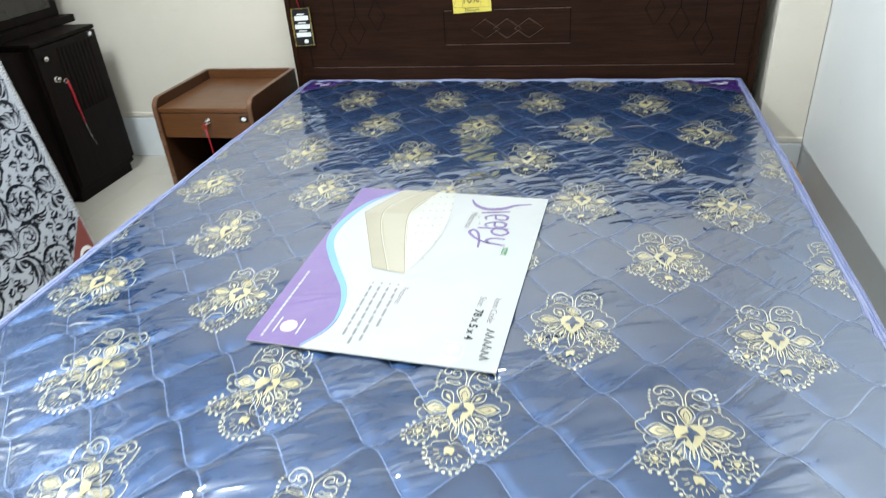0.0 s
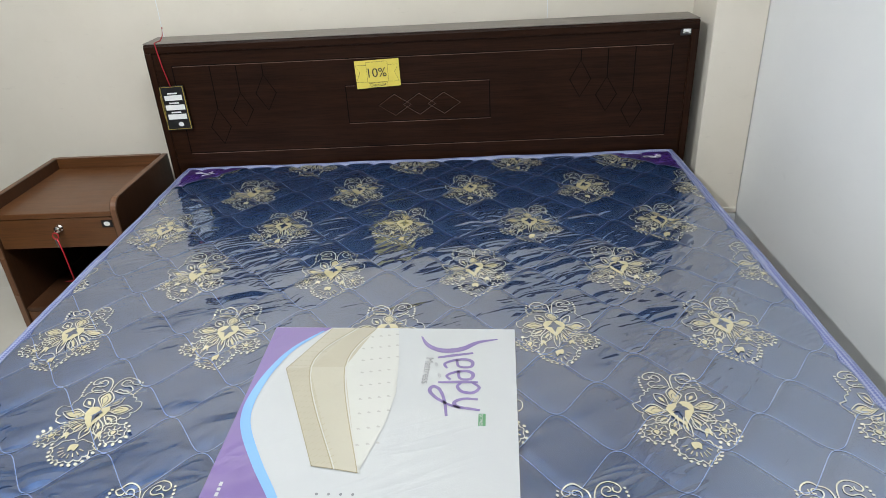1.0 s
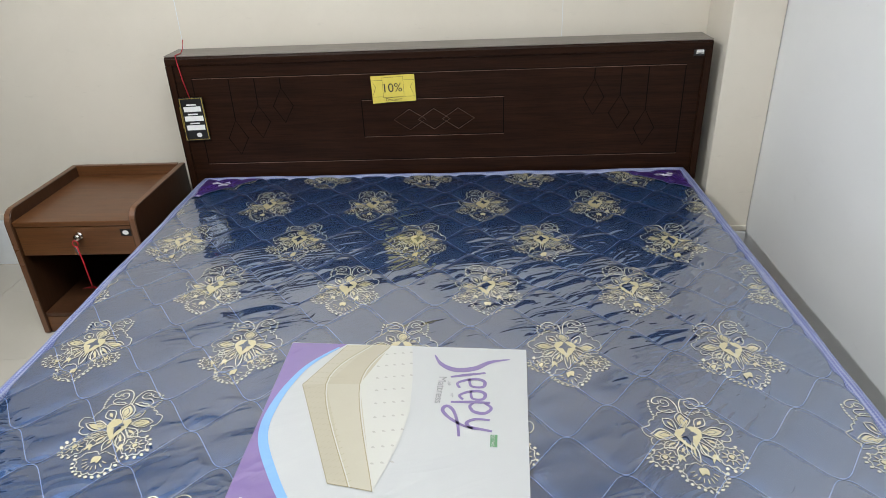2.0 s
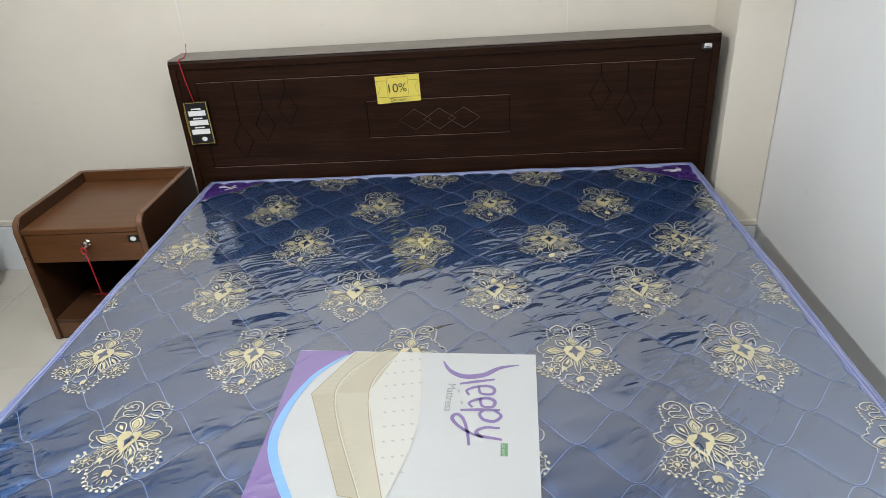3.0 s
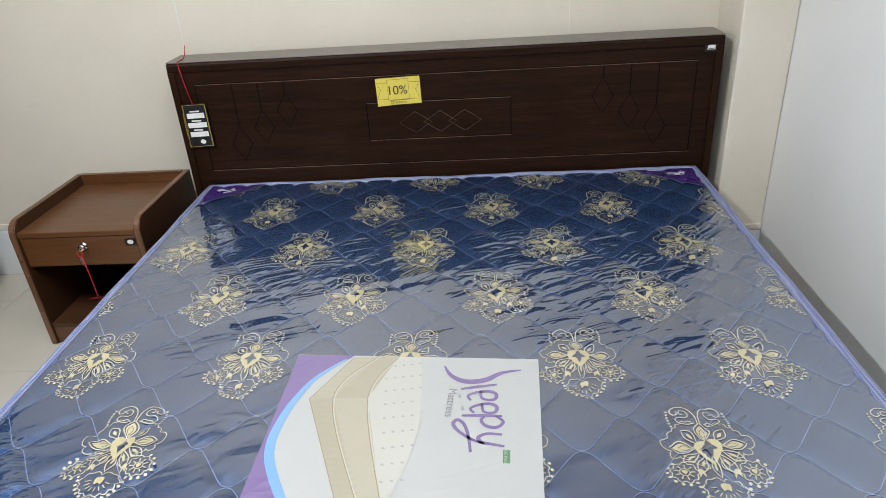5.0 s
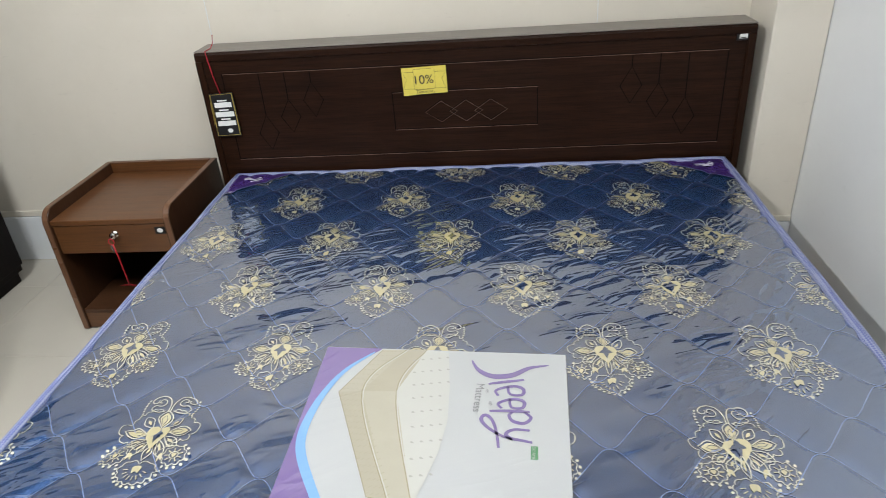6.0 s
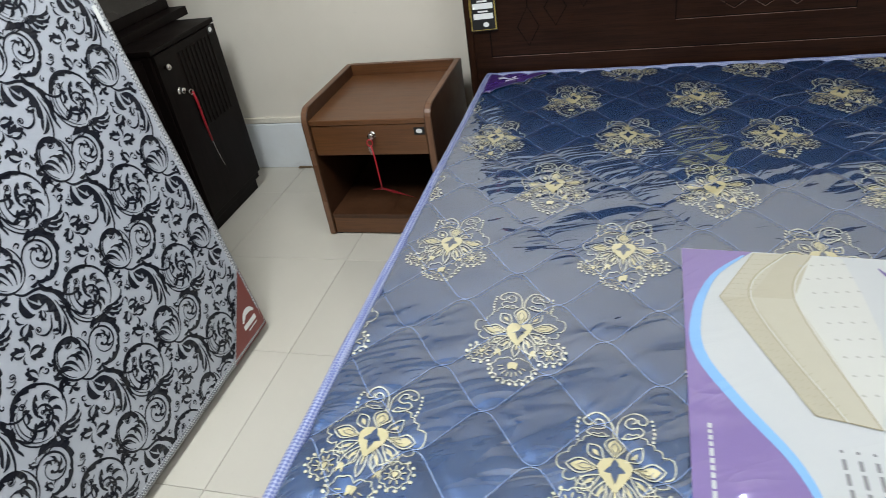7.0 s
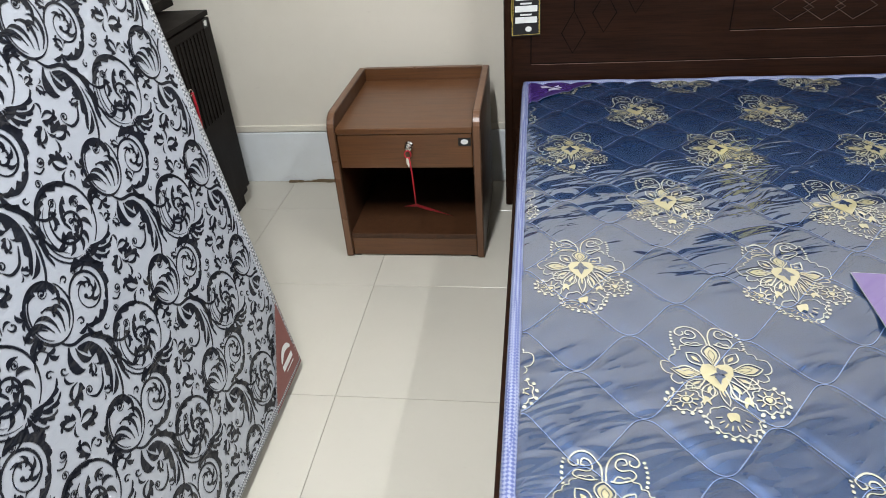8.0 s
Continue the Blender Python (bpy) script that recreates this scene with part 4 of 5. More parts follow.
IX0, IX1 = NX0 + 0.0265, NX1 - 0.0265
part("top_board", block(IX0, IX1, NY0 + 0.004, NY1 - 0.02, 0.464, 0.484, 0.002), M_NIGHT, night)
# The headboard's dark laminate paints shade at the back of the recess.
part("back_panel", block(IX0, IX1, NY1 - 0.0195, NY1 - 0.004, 0.012, 0.344, 0.002), M_HEAD, night, "back board, coloured dark for the shade in the shelf recess")
part("back_rail", block(IX0, IX1, NY1 - 0.0195, NY1 - 0.004, 0.4645, NZ, 0.002), M_NIGHT, night)
part("back_rim", block(IX0, IX1, NY1 - 0.022, NY1 - 0.003, NZ + 0.0003, NZ + 0.004, 0.001), M_NIGHT_EDGE, night)
drawer = part("drawer_front", block(IX0 + 0.002, IX1 - 0.002, NY0 + 0.008, NY0 + 0.025, 0.345, 0.4615, 0.002), M_NIGHT, night, "brown drawer front")
part("drawer_base", block(IX0, IX1, NY0 + 0.03, NY1 - 0.02, 0.345, 0.353), M_CAB, night)
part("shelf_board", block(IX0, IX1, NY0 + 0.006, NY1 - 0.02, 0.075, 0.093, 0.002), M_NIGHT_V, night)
part("plinth", block(IX0, IX1, NY0 + 0.008, NY0 + 0.024, 0.006, 0.0745, 0.002), M_NIGHT, night)
for x in (NX0 + 0.03, NX1 - 0.03):
    for y in (NY0 + 0.03, NY1 - 0.04):
        part("foot", block(x - 0.02, x + 0.02, y - 0.02, y + 0.02, 0, 0.0048, 0.001), M_BLACK, night)
KX, KZ = -1.793, 0.425
KY = NY0 + 0.008
LOCK = [(0.0, 0.014), (0.003, 0.014), (0.004, 0.009), (0.012, 0.0085), (0.014, 0.0115), (0.019, 0.0125), (0.022, 0.010), (0.023, 0.004)]
part("lock_knob", knob_shape((KX, KY, KZ), (0, -1, 0), LOCK), M_CHROME, drawer, "round chrome lock knob", True)
plate = part("maker_plate", block(-1.634, -1.594, KY - 0.002, KY - 0.0002, 0.421, 0.449, 0.0006), M_BLACK, drawer, "small black plate with a silvery mark")
finish("plate_mark", Drawing().fill(arc(-1.614, 0.4355, 0.012, 0, 360, 10, 0.009), 0).mesh("plate_mark", flat_on(1, KY - 0.0026, -1.0)), M_WHITE, plate)

key = thing("key", (KX, KY - 0.03, 0.37), "small steel key on a red cord in the drawer lock", "key")
part("key_blade", block(KX - 0.0012, KX + 0.0012, KY - 0.034, KY - 0.0235, KZ - 0.004, KZ + 0.004, 0.0005), M_CHROME, key)
part("key_bow", tube([(KX + 0.0105 * math.cos(k * math.tau / 14), KY - 0.036, KZ - 0.016 + 0.0125 * math.sin(k * math.tau / 14)) for k in range(14)], 0.0022, 6, None, True), M_RED, key, "red plastic bow", True)
part("spare_key", prism([(KX - 0.006, KZ - 0.028), (KX + 0.004, KZ - 0.03), (KX + 0.006, KZ - 0.046), (KX + 0.001, KZ - 0.062), (KX - 0.006, KZ - 0.045)], 1, KY - 0.0385, KY - 0.0365), M_CHROME, key)
part("cord", tube([(KX + 0.004, KY - 0.0385, KZ - 0.026), (KX + 0.008, KY - 0.036, KZ - 0.08), (KX + 0.01, KY - 0.034, KZ - 0.16), (KX + 0.011, KY - 0.033, KZ - 0.205)], 0.0026, 6), M_RED, key, "red cord", True)
ribbon = bmesh.new()
path = [(-0.028, -0.206, 0.0015), (0.011, -0.204, 0.006), (0.045, -0.222, 0.007), (0.085, -0.242, 0.004), (0.128, -0.266, 0.001)]
rows = [(ribbon.verts.new((KX + x, KY - 0.033 + 0.3 * max(x, 0), KZ + z + w)), ribbon.verts.new((KX + x, KY - 0.030 + 0.3 * max(x, 0), KZ + z - w))) for x, z, w in path]
for (a, b), (c, d) in zip(rows, rows[1:]):
    ribbon.faces.new((a, c, d, b))
bmesh.ops.solidify(ribbon, geom=ribbon.faces[:], thickness=0.0012)
part("cord_tassel", ribbon, M_RED, key, "frayed red ribbon end")

# ---- the cabinet against the alcove wall ----
CX, CY0, CY1, CZ = -2.574, 2.428, 2.856, 0.778
table = thing("cabinet", (-2.77, 2.45, 0), "black-brown laminate cabinet with a locked door and tall back panel", "cabinet")
part("cupboard", block(-2.985, CX, CY0, CY1, 0.05, CZ - 0.018, 0.002), M_CAB, table, "black-brown cupboard")
part("top_board", block(-2.985, CX + 0.012, CY0 - 0.004, CY1 + 0.006, CZ - 0.0178, CZ, 0.002), M_CAB, table)
part("plinth", block(-2.96, CX - 0.012, CY0 + 0.004, CY1 - 0.02, 0.0, 0.0498), M_CAB, table)
door = part("cupboard_door", block(CX + 0.0003, CX + 0.0165, CY0 + 0.004, CY1 - 0.004, 0.085, CZ - 0.022, 0.002), M_CAB, table, "black-brown door with fine upright grooves")
for i in range(9):
    y = 2.57 + 0.027 * i
    part("raised_slat", block(CX + 0.0163, CX + 0.0205, y, y + 0.017, 0.42, CZ - 0.05, 0.0012, 1), M_CAB, door)
part("lock_knob", knob_shape((CX + 0.0165, 2.504, 0.602), (1, 0, 0), LOCK), M_CHROME, door, "round chrome lock knob", True)
part("pull_knob", knob_shape((CX + 0.0165, 2.470, 0.705), (1, 0, 0), [(0, 0.006), (0.01, 0.006), (0.013, 0.012), (0.02, 0.013), (0.025, 0.007)]), M_CHROME, door, "small dark metal pull", True)
plate = part("maker_plate", block(CX + 0.0165, CX + 0.0185, 2.792, 2.828, 0.728, 0.758, 0.0006), M_BLACK, door)
finish("plate_mark", Drawing().fill(arc(2.81, 0.743, 0.012, 0, 360, 10, 0.010), 0).mesh("plate_mark", flat_on(0, CX + 0.0192, 1.0)), M_WHITE, plate)
part("side_cupboard", block(-2.985, CX - 0.035, 1.70, CY0 - 0.002, 0.03, CZ - 0.03, 0.002), M_CAB, table, "recessed black-brown side section")
part("ledge", block(-2.985, -2.73, 1.70, 2.95, CZ + 0.0004, CZ + 0.035, 0.003), M_CAB, table)
backpanel = part("back_frame", block(-2.87, -2.80, 1.70, 2.935, CZ + 0.0354, 1.75, 0.004), M_CAB, table, "black-brown upright frame")
part("back_panel", block(-2.7995, -2.796, 1.75, 2.885, CZ + 0.08, 1.70, 0.001), M_PANEL, backpanel, "dark glossy panel")
ckey = thing("key", (CX + 0.04, 2.504, 0.40), "small steel key on a braided red cord", "key")
part("key_blade", block(CX + 0.039, CX + 0.056, 2.5028, 2.5052, 0.592, 0.602, 0.0005), M_CHROME, ckey)
part("key_bow", tube([(CX + 0.058, 2.514 + 0.011 * math.cos(k * math.tau / 12), 0.593 + 0.010 * math.sin(k * math.tau / 12)) for k in range(12)], 0.002, 6, None, True), M_CHROME, ckey, "", True)
part("cord", tube([(CX + 0.058, 2.523, 0.59), (CX + 0.056, 2.533, 0.54), (CX + 0.046, 2.548, 0.45), (CX + 0.042, 2.560, 0.37)], lambda t: 0.0048 - 0.001 * t, 8), M_RED, ckey, "braided red cord", True)
part("cord_tail", tube([(CX + 0.042, 2.560, 0.368), (CX + 0.034, 2.578, 0.31), (CX + 0.03, 2.601, 0.24)], 0.0014, 6), M_CHROME, ckey, "", True)

# ---- the damask mattress that leans on the near wall ----
lean = thing("leaning_mattress", (-2.13, 1.0, 0), "pale grey mattress with charcoal damask scrolls, standing on edge", "mattress")
LX, LY1, LY0, LH, LT = -2.046, 1.866, -0.15, 1.95, 0.18
UPV = Vector((-0.145, 0, 0.989)).normalized()
OUT = Vector((UPV.z, 0, -UPV.x))


def face_point(u, v, out=0.0):
    """u metres from the far edge towards the near one, v up the face."""
    return Vector((LX, LY1 - u, 0)) + UPV * v + OUT * out


def rounded_slab():
    bm = bmesh.new()
    w, r, n = LY1 - LY0, 0.022, 5
    outline = []
    for cu, cv, a0 in ((r, r, 180), (w - r, r, 270), (w - r, LH - r, 0), (r, LH - r, 90)):
        for i in range(n + 1):
            a = radians(a0 + 90 * i / n)
            outline.append((cu + r * math.cos(a), cv + r * math.sin(a)))
    rings = []
    for out, inset in ((0.0, 0.010), (-0.006, 0.0), (-LT + 0.006, 0.0), (-LT, 0.010)):
        ring = []
        for u, v in outline:
            uu = u + inset * (1 if u < w / 2 else -1)
            vv = v + inset * (1 if v < LH / 2 else -1)
            ring.append(bm.verts.new(face_point(uu, vv, out)))
        rings.append(ring)
    m = len(outline)
    for a, b in zip(rings, rings[1:]):
        for k in range(m):
            bm.faces.new((a[k], a[(k + 1) % m], b[(k + 1) % m], b[k]))
    bm.faces.new(rings[0])
    bm.faces.new(rings[-1])
    lift = -min(v.co.z for v in bm.verts)
    bmesh.ops.translate(bm, verts=bm.verts, vec=(0, 0, lift))
    return bm, lift


slab, LIFT = rounded_slab()
part("mattress_body", slab, M_DAMASK, lean, "silvery grey ticking")
rim = []
W = LY1 - LY0
for (au, av), (bu, bv) in zip(((0, 0), (W, 0), (W, LH), (0, LH)), ((W, 0), (W, LH), (0, LH), (0, 0))):
    for i in range(30):
        t = i / 30
        q = face_point(0.004 + (au + (bu - au) * t) * (1 - 0.008 / W), 0.013 + (av + (bv - av) * t) * (1 - 0.026 / LH), -0.008)
        rim.append((q.x, q.y, q.z + LIFT))
part("binding", tube(rim, 0.0125, 8, None, True), M_TAPE2, lean, "grey woven binding tape", True)


def comma(d, x, y, angle, length, width, bend, ball=0.0):
    """A hooked stroke: slim foot, full belly, tip that curls over by bend degrees; ends in a ball if wanted."""
    pts, n = [(x, y)], 10
    bend, length = bend * 1.5, length * 1.15
    for i in range(n):
        a = radians(angle + bend * ((i + 0.5) / n) ** 1.7)
        x, y = x + length / n * math.cos(a), y + length / n * math.sin(a)
        pts.append((x, y))
    tip = 0.30 if ball else 0.0
    d.ribbon(pts, lambda t: max(1.04 * width * (0.20 * (1 - t) + math.sin(math.pi * min(t ** 1.35, 1)) ** 1.1), width * tip, 0.0008), 0)
    if ball:
        d.fill(arc(pts[-1][0], pts[-1][1], ball, 0, 360, 9), 0)


def frond(d, x, y, angle, size, way):
    """A three-fingered acanthus tip."""
    comma(d, x, y, angle, size, size * 0.34, way * 70)
    comma(d, x, y, angle + way * 42, size * 0.72, size * 0.30, way * 85)
    comma(d, x, y, angle - way * 34, size * 0.80, size * 0.28, -way * 60)


def curl(d, x, y, r, a, turns, w):
    pts = spiral(x, y, r, r * 0.26, a, turns, 18)
    d.ribbon(pts, lambda t: w * (0.4 + 0.7 * t), 0)
    d.fill(arc(pts[-1][0], pts[-1][1], w * 0.95, 0, 360, 8), 0)


def acanthus(d, pts, width, teeth, side=1):
    """A filled leaf along a bowed rib: smooth on one side, cut into forward-pointing lobes on the other."""
    path = smooth_line(pts, 8)
    n, first = len(path), len(d.points)
    for i, (x, y) in enumerate(path):
        (ax, ay), (bx, by) = path[max(i - 1, 0)], path[min(i + 1, n - 1)]
        dx, dy = bx - ax, by - ay
        q = math.hypot(dx, dy) or 1e-9
        t = i / (n - 1)
        belly = width * max(math.sin(math.pi * t ** 0.75), 0.0) ** 0.8 + 0.0012
        lobe = belly * (0.35 + 0.65 * ((t * teeth) % 1.0) ** 0.8) * side
        d.points += [(x - dy / q * lobe, y + dx / q * lobe), (x + dy / q * 0.28 * belly * side, y - dx / q * 0.28 * belly * side)]
        d.lifts += [0, 0]
    for i in range(n - 1):
        d.faces.append((first + 2 * i, first + 2 * i + 1, first + 2 * i + 3, first + 2 * i + 2))
        d.slots.append(0)


def scrollwork():
    """One repeat of the damask: a flame oval, a leafy volute, a drooping plume and a great ring with a spiral plume in it."""
    d = Drawing()
    swell = lambda low, high: (lambda t: low + high * math.sin(math.pi * t))
    # flame oval
    d.ribbon(arc(0, 0, 0.036, 50, 300, 34, 0.041), swell(0.0016, 0.0040), 0)
    d.ribbon(arc(0.001, 0.0, 0.032, 95, 240, 20, 0.036), swell(0.0008, 0.0020), 0)
    d.ribbon(arc(0, 0, 0.036, -60, 40, 18, 0.041), swell(0.0014, 0.0022), 0)
    acanthus(d, [(-0.020, 0.030), (-0.004, 0.039), (0.018, 0.032), (0.027, 0.014), (0.020, -0.002)], 0.011, 4, -1)
    for i in range(5):
        comma(d, 0.012 - 0.007 * i, -0.034 + 0.0012 * i * i, 42 + 22 * i, 0.050 - 0.003 * i, 0.0060, 88 - 5 * i, 0.0019 if i % 2 else 0.0)
    comma(d, 0.020, -0.012, 95, 0.026, 0.0060, 130, 0.0024)
    frond(d, -0.034, -0.012, 195, 0.026, 1)
    frond(d, -0.032, 0.016, 160, 0.017, -1)
    # volute beside it, with a lobed leaf round its outer side
    vol = spiral(0.068, -0.018, 0.033, 0.006, 160, -1.9, 60, 1.05)
    d.ribbon(vol, lambda t: 0.0030 + 0.0012 * math.sin(3 * math.pi * t), 0)
    d.fill(arc(vol[-1][0], vol[-1][1], 0.0036, 0, 360, 9), 0)
    acanthus(d, [(0.060, 0.020), (0.084, 0.018), (0.102, 0.000), (0.103, -0.024), (0.090, -0.046)], 0.013, 5, 1)
    acanthus(d, [(0.046, -0.056), (0.066, -0.060), (0.088, -0.050), (0.096, -0.036)], 0.010, 4, 1)
    for a in (120, 70, 15, -40):
        x, y = 0.068 + 0.021 * math.cos(radians(a)), -0.018 + 0.022 * math.sin(radians(a))
        comma(d, x, y, a - 120, 0.018, 0.0052, -95)
    curl(d, 0.117, -0.046, 0.0080, 190, 1.3, 0.0030)
    d.ribbon(smooth_line([(0.100, -0.052), (0.108, -0.058), (0.118, -0.055)], 5), 0.0026, 0)
    frond(d, 0.040, -0.048, 250, 0.022, 1)
    # drooping plume: a stout lobed leaf, slim strokes beside it that end in curls
    d.ribbon(smooth_line([(-0.010, -0.040), (0.004, -0.054), (0.030, -0.060), (0.052, -0.078), (0.060, -0.108)], 7), swell(0.0024, 0.0030), 0)
    acanthus(d, [(0.006, -0.062), (0.026, -0.072), (0.036, -0.096), (0.032, -0.124), (0.018, -0.148)], 0.015, 5, -1)
    acanthus(d, [(0.034, -0.066), (0.052, -0.084), (0.056, -0.112), (0.050, -0.138), (0.052, -0.160)], 0.010, 5, 1)
    for pts, cx, cy, a, t in (
        ([(0.044, -0.094), (0.045, -0.126), (0.036, -0.156), (0.020, -0.176)], 0.013, -0.174, -30, -1.3),
        ([(0.050, -0.100), (0.060, -0.130), (0.072, -0.150), (0.086, -0.152)], 0.086, -0.144, 270, 1.3),
        ([(0.058, -0.090), (0.074, -0.106), (0.090, -0.110), (0.100, -0.104)], 0.098, -0.096, 290, 1.3),
        ([(0.022, -0.110), (0.010, -0.128), (-0.006, -0.132), (-0.016, -0.124)], -0.012, -0.117, 240, -1.3),
    ):
        d.ribbon(smooth_line(pts, 7), swell(0.0016, 0.0030), 0)
        curl(d, cx, cy, 0.0078, a, t, 0.0028)
    comma(d, -0.004, -0.052, 235, 0.042, 0.0130, 75)
    comma(d, 0.004, -0.060, 262, 0.032, 0.0085, 70)
    comma(d, 0.040, -0.128, 250, 0.034, 0.0070, -50)
    d.points = [(1.27 * x, 1.27 * y + 0.004) for x, y in d.points]
    # great ring: slim double line, thick on its shoulder
    ax, ay, r = -0.136, -0.032, 0.066
    d.ribbon(arc(ax, ay, r, -60, 165, 40, r * 0.98), swell(0.0018, 0.0036), 0)
    d.ribbon(arc(ax, ay, r + 0.001, 165, 290, 26, r), swell(0.0022, 0.0016), 0)
    d.ribbon(arc(ax + 0.002, ay, r - 0.006, 110, 262, 26, r - 0.007), swell(0.0008, 0.0022), 0)
    d.ribbon(arc(ax + 0.004, ay + 0.001, r - 0.012, 125, 235, 20, r - 0.013), swell(0.0008, 0.0020), 0)
    acanthus(d, [(ax - 0.052, ay + 0.034), (ax - 0.036, ay + 0.056), (ax - 0.008, ay + 0.068), (ax + 0.026, ay + 0.062), (ax + 0.050, ay + 0.044)], 0.014, 6, -1)
    curl(d, ax - 0.012, ay + 0.078, 0.0085, 300, 1.3, 0.0030)
    # the spiral plume in it
    heart = spiral(ax + 0.004, ay - 0.003, 0.049, 0.011, 95, 1.2, 44, 1.0)
    d.ribbon(heart, lambda t: 0.0022 + 0.0040 * math.sin(math.pi * t), 0)
    for k, w, l in ((3, 0.010, 0.030), (11, 0.012, 0.030), (18, 0.010, 0.024), (25, 0.007, 0.017)):
        (x0, y0), (x1, y1) = heart[k], heart[k + 1]
        a = math.atan2(y1 - y0, x1 - x0) + 0.55
        q = lambda u, v: (x0 + u * math.cos(a) - v * math.sin(a), y0 + u * math.sin(a) + v * math.cos(a))
        acanthus(d, [(x0, y0), q(l * 0.4, 0.004), q(l * 0.8, 0.002), q(l, -0.006)], w, 3, 1)
    acanthus(d, [(ax + 0.020, ay + 0.040), (ax + 0.004, ay + 0.028), (ax - 0.006, ay + 0.008), (ax + 0.000, ay - 0.014)], 0.010, 4, 1)
    curl(d, ax + 0.036, ay + 0.018, 0.0085, 60, -1.25, 0.0032)
    curl(d, ax + 0.008, ay - 0.002, 0.0075, 260, 1.2, 0.0034)
    for a, l in ((-70, 0.026), (-38, 0.028), (-6, 0.028), (26, 0.026), (205, 0.024), (238, 0.026), (270, 0.026)):
        comma(d, ax + 0.055 * math.cos(radians(a)), ay + 0.054 * math.sin(radians(a)), a + 128, l, 0.0085, 75)
    # leaves that sweep from its foot, and the sprig at its side
    for k, (a, l) in enumerate(((-18, 0.064), (-38, 0.062), (-60, 0.054), (-86, 0.044))):
        x, y = ax + 0.018 - 0.004 * k, ay - 0.056
        b = radians(a)
        acanthus(d, [(x, y), (x + 0.45 * l * math.cos(b), y + 0.45 * l * math.sin(b)), (x + 0.8 * l * math.cos(b + 0.2), y + 0.8 * l * math.sin(b + 0.2)), (x + l * math.cos(b + 0.42), y + l * math.sin(b + 0.42))], 0.0085, 4, -1)
    curl(d, ax - 0.040, ay - 0.068, 0.0085, 20, -1.3, 0.0030)
    d.ribbon(smooth_line([(ax + 0.000, ay - 0.060), (ax - 0.020, ay - 0.074), (ax - 0.038, ay - 0.077)], 6), swell(0.0014, 0.0026), 0)
    sprig = smooth_line([(ax + 0.058, ay - 0.016), (ax + 0.070, ay + 0.000), (ax + 0.084, ay + 0.004), (ax + 0.094, ay - 0.008)], 6)
    d.ribbon(sprig, swell(0.0020, 0.0030), 0)
    frond(d, sprig[-1][0], sprig[-1][1], 270, 0.024, 1)
    comma(d, ax + 0.072, ay + 0.002, 70, 0.024, 0.0085, -80)
    comma(d, ax + 0.082, ay + 0.003, 20, 0.020, 0.0080, 90)
    frond(d, ax - 0.060, ay + 0.010, 165, 0.020, -1)
    d.points = [(-x, y) for x, y in d.points]
    d.faces = [tuple(reversed(f)) for f in d.faces]
    return d


CELL_U, CELL_V, SCALE = 0.540, 0.254, 1.0


def damask_repeat():
    """Two scroll motifs and, in what they leave free, curls with sprouting leaves: one repeat, periodic both ways."""
    d, one = Drawing(), scrollwork()
    res = 0.0025
    nu, nv = round(CELL_U / res), round(CELL_V / res)
    taken = np.zeros((nu, nv), bool)

    def stamp(pts, r):
        k = int(math.ceil(r / res))
        for x, y in pts:
            for i in range(-k, k + 1):
                for j in range(-k, k + 1):
                    if i * i + j * j <= k * k:
                        taken[int(round(x / res) + i) % nu, int(round(y / res) + j) % nv] = True

    for ox, oy in ((0.0, 0.0), (0.270, 0.127)):
        first = len(d.points)
        moved = [(ox + x * SCALE, oy + y * SCALE) for x, y in one.points]
        d.points += moved
        d.lifts += one.lifts
        d.faces += [tuple(v + first for v in f) for f in one.faces]
        d.slots += one.slots
        for f in one.faces:
            q = [moved[v] for v in f]
            stamp(q + [(sum(p[0] for p in q) / len(q), sum(p[1] for p in q) / len(q))], 0.0024)
    rng = random.Random(5)
    for size in (0.0260, 0.0220, 0.0185, 0.0155, 0.0130, 0.0110, 0.0095):
        for attempt in range(900):
            x, y = rng.uniform(0, CELL_U), rng.uniform(0, CELL_V)
            ring = [(x + size * q * math.cos(a), y + size * q * math.sin(a)) for q in (0, 0.45, 0.8) for a in np.linspace(0, math.tau, 12)]
            if any(taken[int(round(px / res)) % nu, int(round(py / res)) % nv] for px, py in ring):
                continue
            a, s = rng.uniform(0, 360), rng.choice((-1, 1))
            if size > 0.0120:
                ca, sa = math.cos(radians(a)), math.sin(radians(a))
                at = lambda u, v: (x + size * (u * ca - v * s * sa), y + size * (u * sa + v * s * ca))
                acanthus(d, [at(-0.95, -0.1), at(-0.45, 0.35), at(0.15, 0.42), at(0.6, 0.1)], size * 0.52, 4, s)
                comma(d, *at(-0.8, -0.25), a - s * 12, size * 1.35, size * 0.26, s * 95, size * 0.10)
                comma(d, *at(-0.6, -0.45), a - s * 30, size * 0.9, size * 0.22, -s * 80)
            else:
                comma(d, x - size * math.cos(radians(a)), y - size * math.sin(radians(a)), a - s * 30, size * 2.2, size * 0.40, s * 170, size * 0.22)
            stamp([(x + size * q * math.cos(b), y + size * q * math.sin(b)) for q in (0, 0.35, 0.7, 1.0) for b in np.linspace(0, math.tau, 16)], 0.0020)
    return d


damask = damask_repeat()


def on_face(cu, cv):
    def place(x, y):
        u, v = cu + x, cv + y
        p = np.array([LX, LY1, LIFT])[None, :] + np.outer(v, np.array(UPV)) + np.outer(u, np.array([0, -1.0, 0])) + np.array(OUT)[None, :] * 0.0008
        return p, np.array(OUT)[None, :]
    return place


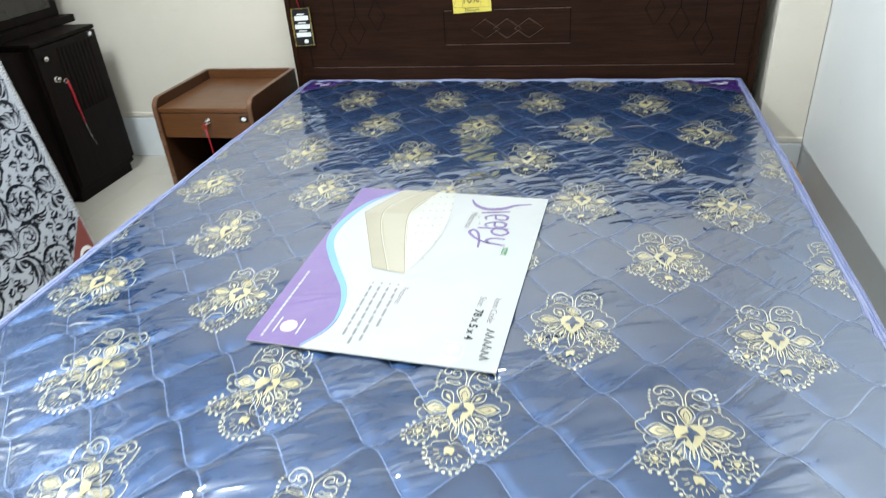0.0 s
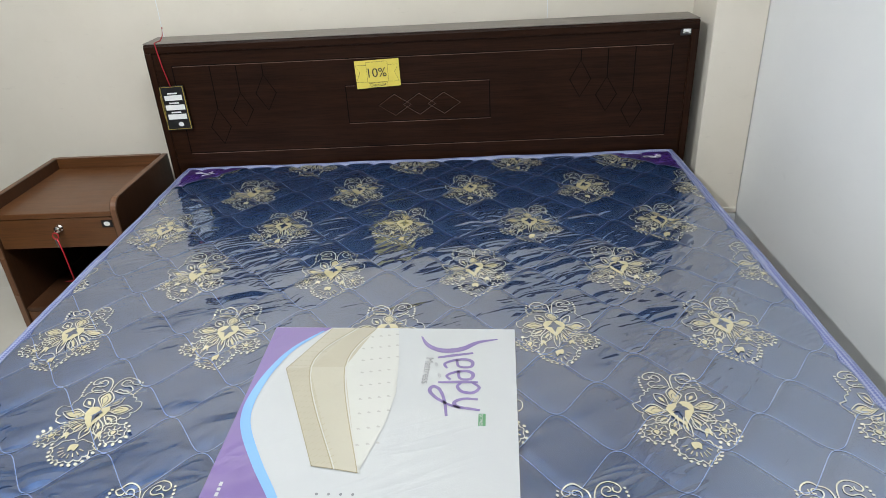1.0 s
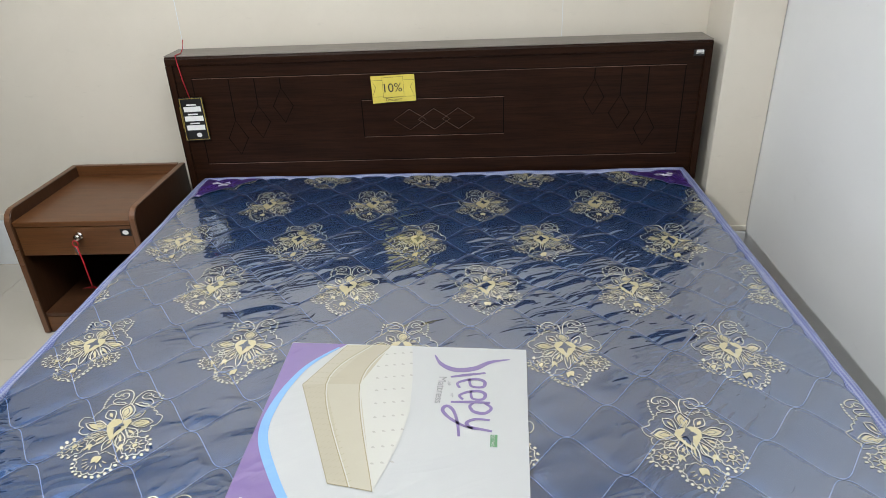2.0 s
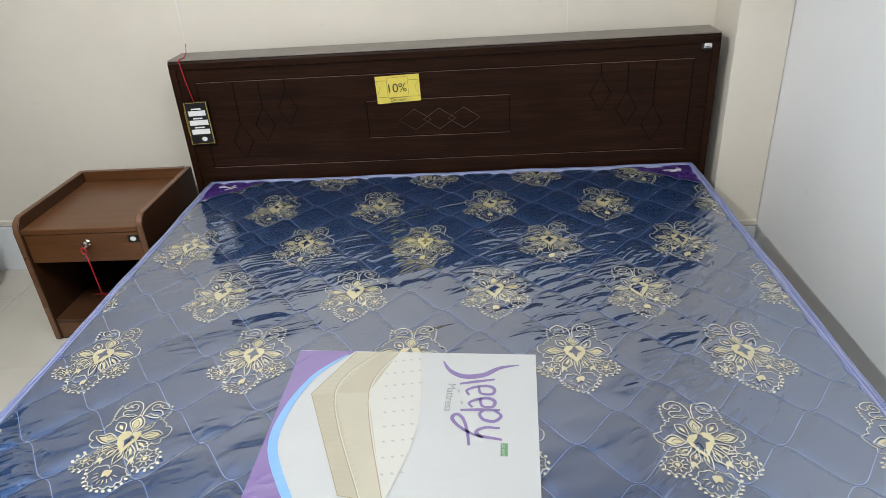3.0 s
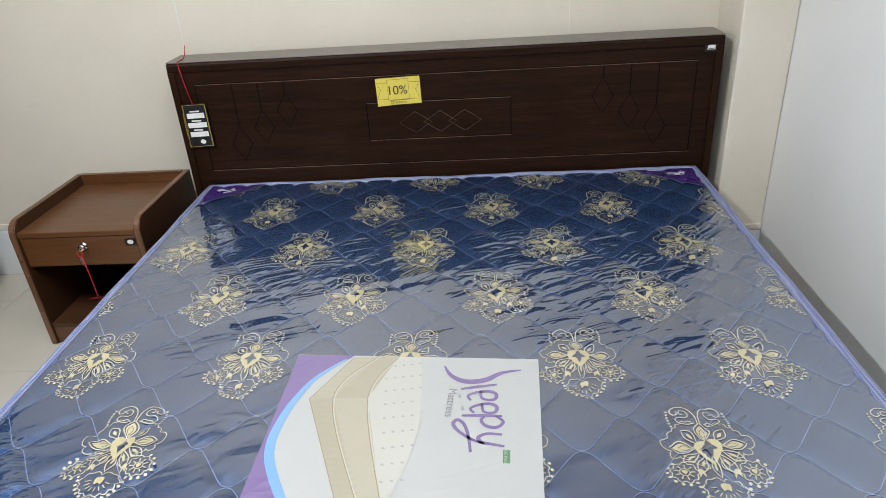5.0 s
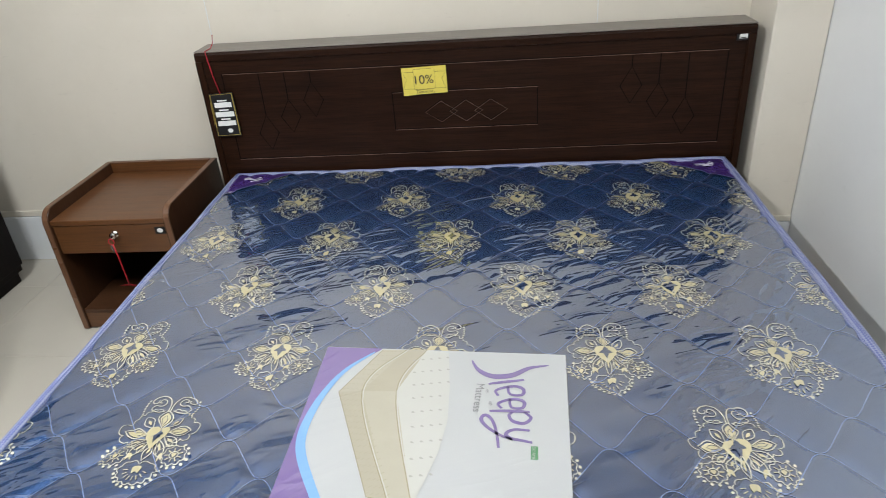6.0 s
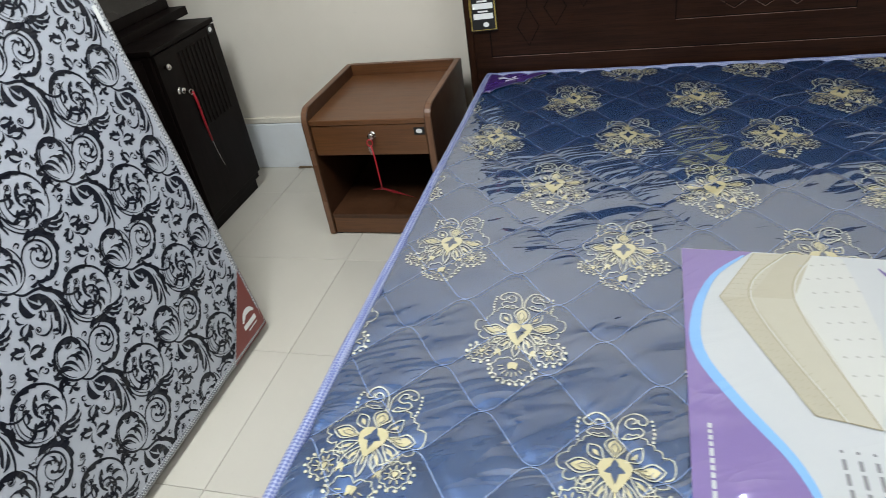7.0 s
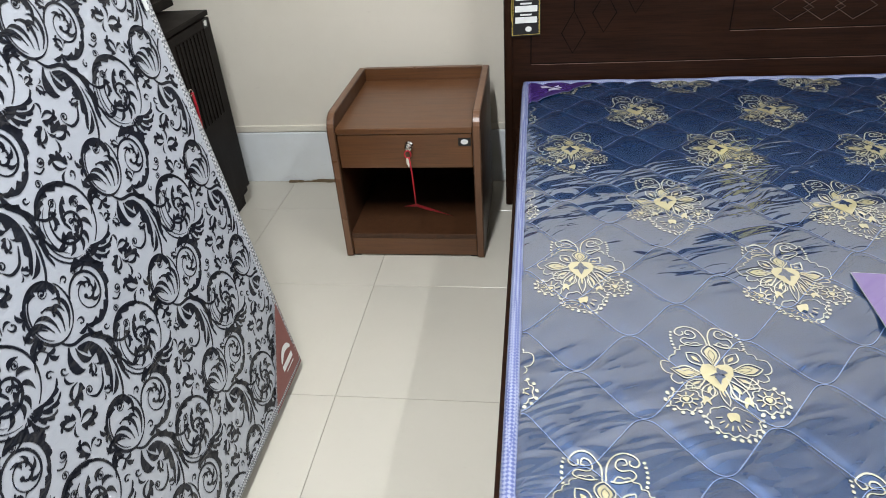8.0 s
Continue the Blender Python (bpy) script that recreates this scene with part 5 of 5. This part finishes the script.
def within_face(p):
    v = (p[:, 2] - LIFT) / UPV.z
    return (p[:, 1] < LY1 - 0.02) & (p[:, 1] > LY0 + 0.03) & (v > 0.024) & (v < LH - 0.03) & ((LY1 - p[:, 1]) / 0.21 + v / 0.235 > 1)


for col in range(-1, 4):
    for row in range(-1, 8):
        mesh = damask.mesh("damask_print", on_face(0.325 + 0.010 * row + CELL_U * col, 0.025 + CELL_V * row), within_face)
        if mesh:
            tagged(finish("damask_print", mesh, M_DPRINT, lean), kind="stuff")


def face_shape(d, lift):
    def place(x, y):
        p = np.array([LX, LY1, LIFT])[None, :] + np.outer(y, np.array(UPV)) + np.outer(x, np.array([0, -1.0, 0])) + np.array(OUT)[None, :] * lift
        return p, np.array(OUT)[None, :]
    return place


patch = finish("corner_patch", Drawing().fill([(-0.001, 0.004), (0.21, 0.004), (-0.001, 0.236)], 0).mesh("corner_patch", face_shape(None, 0.003)), M_MAROON, lean, "maroon vinyl corner patch with a white mark")
finish("patch_seam", Drawing().ribbon([(-0.001, 0.236), (0.21, 0.004)], 0.004, 0).mesh("patch_seam", face_shape(None, 0.0042)), M_TAPE2, patch)
mk = Drawing().ribbon(smooth_line([(0.095, 0.078), (0.070, 0.098), (0.044, 0.098), (0.026, 0.084)]), lambda t: 0.006 + 0.012 * math.sin(math.pi * t), 0)
mk.ribbon([(0.10, 0.062), (0.03, 0.062)], 0.016, 0).ribbon([(0.085, 0.044), (0.035, 0.044)], 0.004, 0)
finish("patch_mark", mk.mesh("patch_mark", face_shape(None, 0.0042)), M_WHITE, patch)
finish("sewn_label", Drawing().fill([(0.012, 0.985), (0.026, 0.985), (0.026, 1.05), (0.012, 1.05)], 0).mesh("sewn_label", face_shape(None, 0.0035)), M_WHITE, lean, "small white sewn-in label")

# ---- offcut of wood between bed and wall ----
off = thing("wood_offcut", (0.69, 2.53, 0), "raw pine board offcut standing between bed and wall", "wood offcut")
part("board", block(0.625, 0.690, 2.44, 2.64, 0.0, 0.212, 0.003), M_RAW, off)

# ---- grime along the skirting's foot ----
M_GRIME = plain("brown_grime", (0.16, 0.11, 0.06), 0.8)
grime = bmesh.new()
gx = -2.46
while gx < -2.08:
    w = random.uniform(0.012, 0.05)
    h, dpt = random.uniform(0.004, 0.013), random.uniform(0.003, 0.014)
    block(gx, gx + w, BACK - 0.0125 - dpt, BACK - 0.0122, 0.0003, h, 0.0008, 1, grime)
    gx += w + random.uniform(0.0, 0.004)
tagged(part("grime", grime, M_GRIME, None), "brown crumbling dirt along the foot of the skirting", "dirt", kind="stuff")

# ---- floor tiles ----
TILE = 0.51
tile = bmesh.new()
block(-TILE / 2 + 0.0006, TILE / 2 - 0.0006, -TILE / 2 + 0.0006, TILE / 2 - 0.0006, -0.01, 0.0, 0.0008, 1, tile)
tile_mesh = bpy.data.meshes.new("floor_tile")
tile.to_mesh(tile_mesh)
tile.free()
tile_mesh.materials.append(M_TILE)
for i in range(-3, 6):
    for j in range(-9, 3):
        cx, cy = -1.922 + TILE * (i + 0.5), 1.765 + TILE * (j + 0.5)
        if cx - TILE / 2 < RIGHT and cx + TILE / 2 > LEFT and cy - TILE / 2 < BACK and cy + TILE / 2 > FRONT:
            t_ob = new("floor_tile", tile_mesh)
            t_ob.location = (cx, cy, 0)
            t_ob.parent = floor
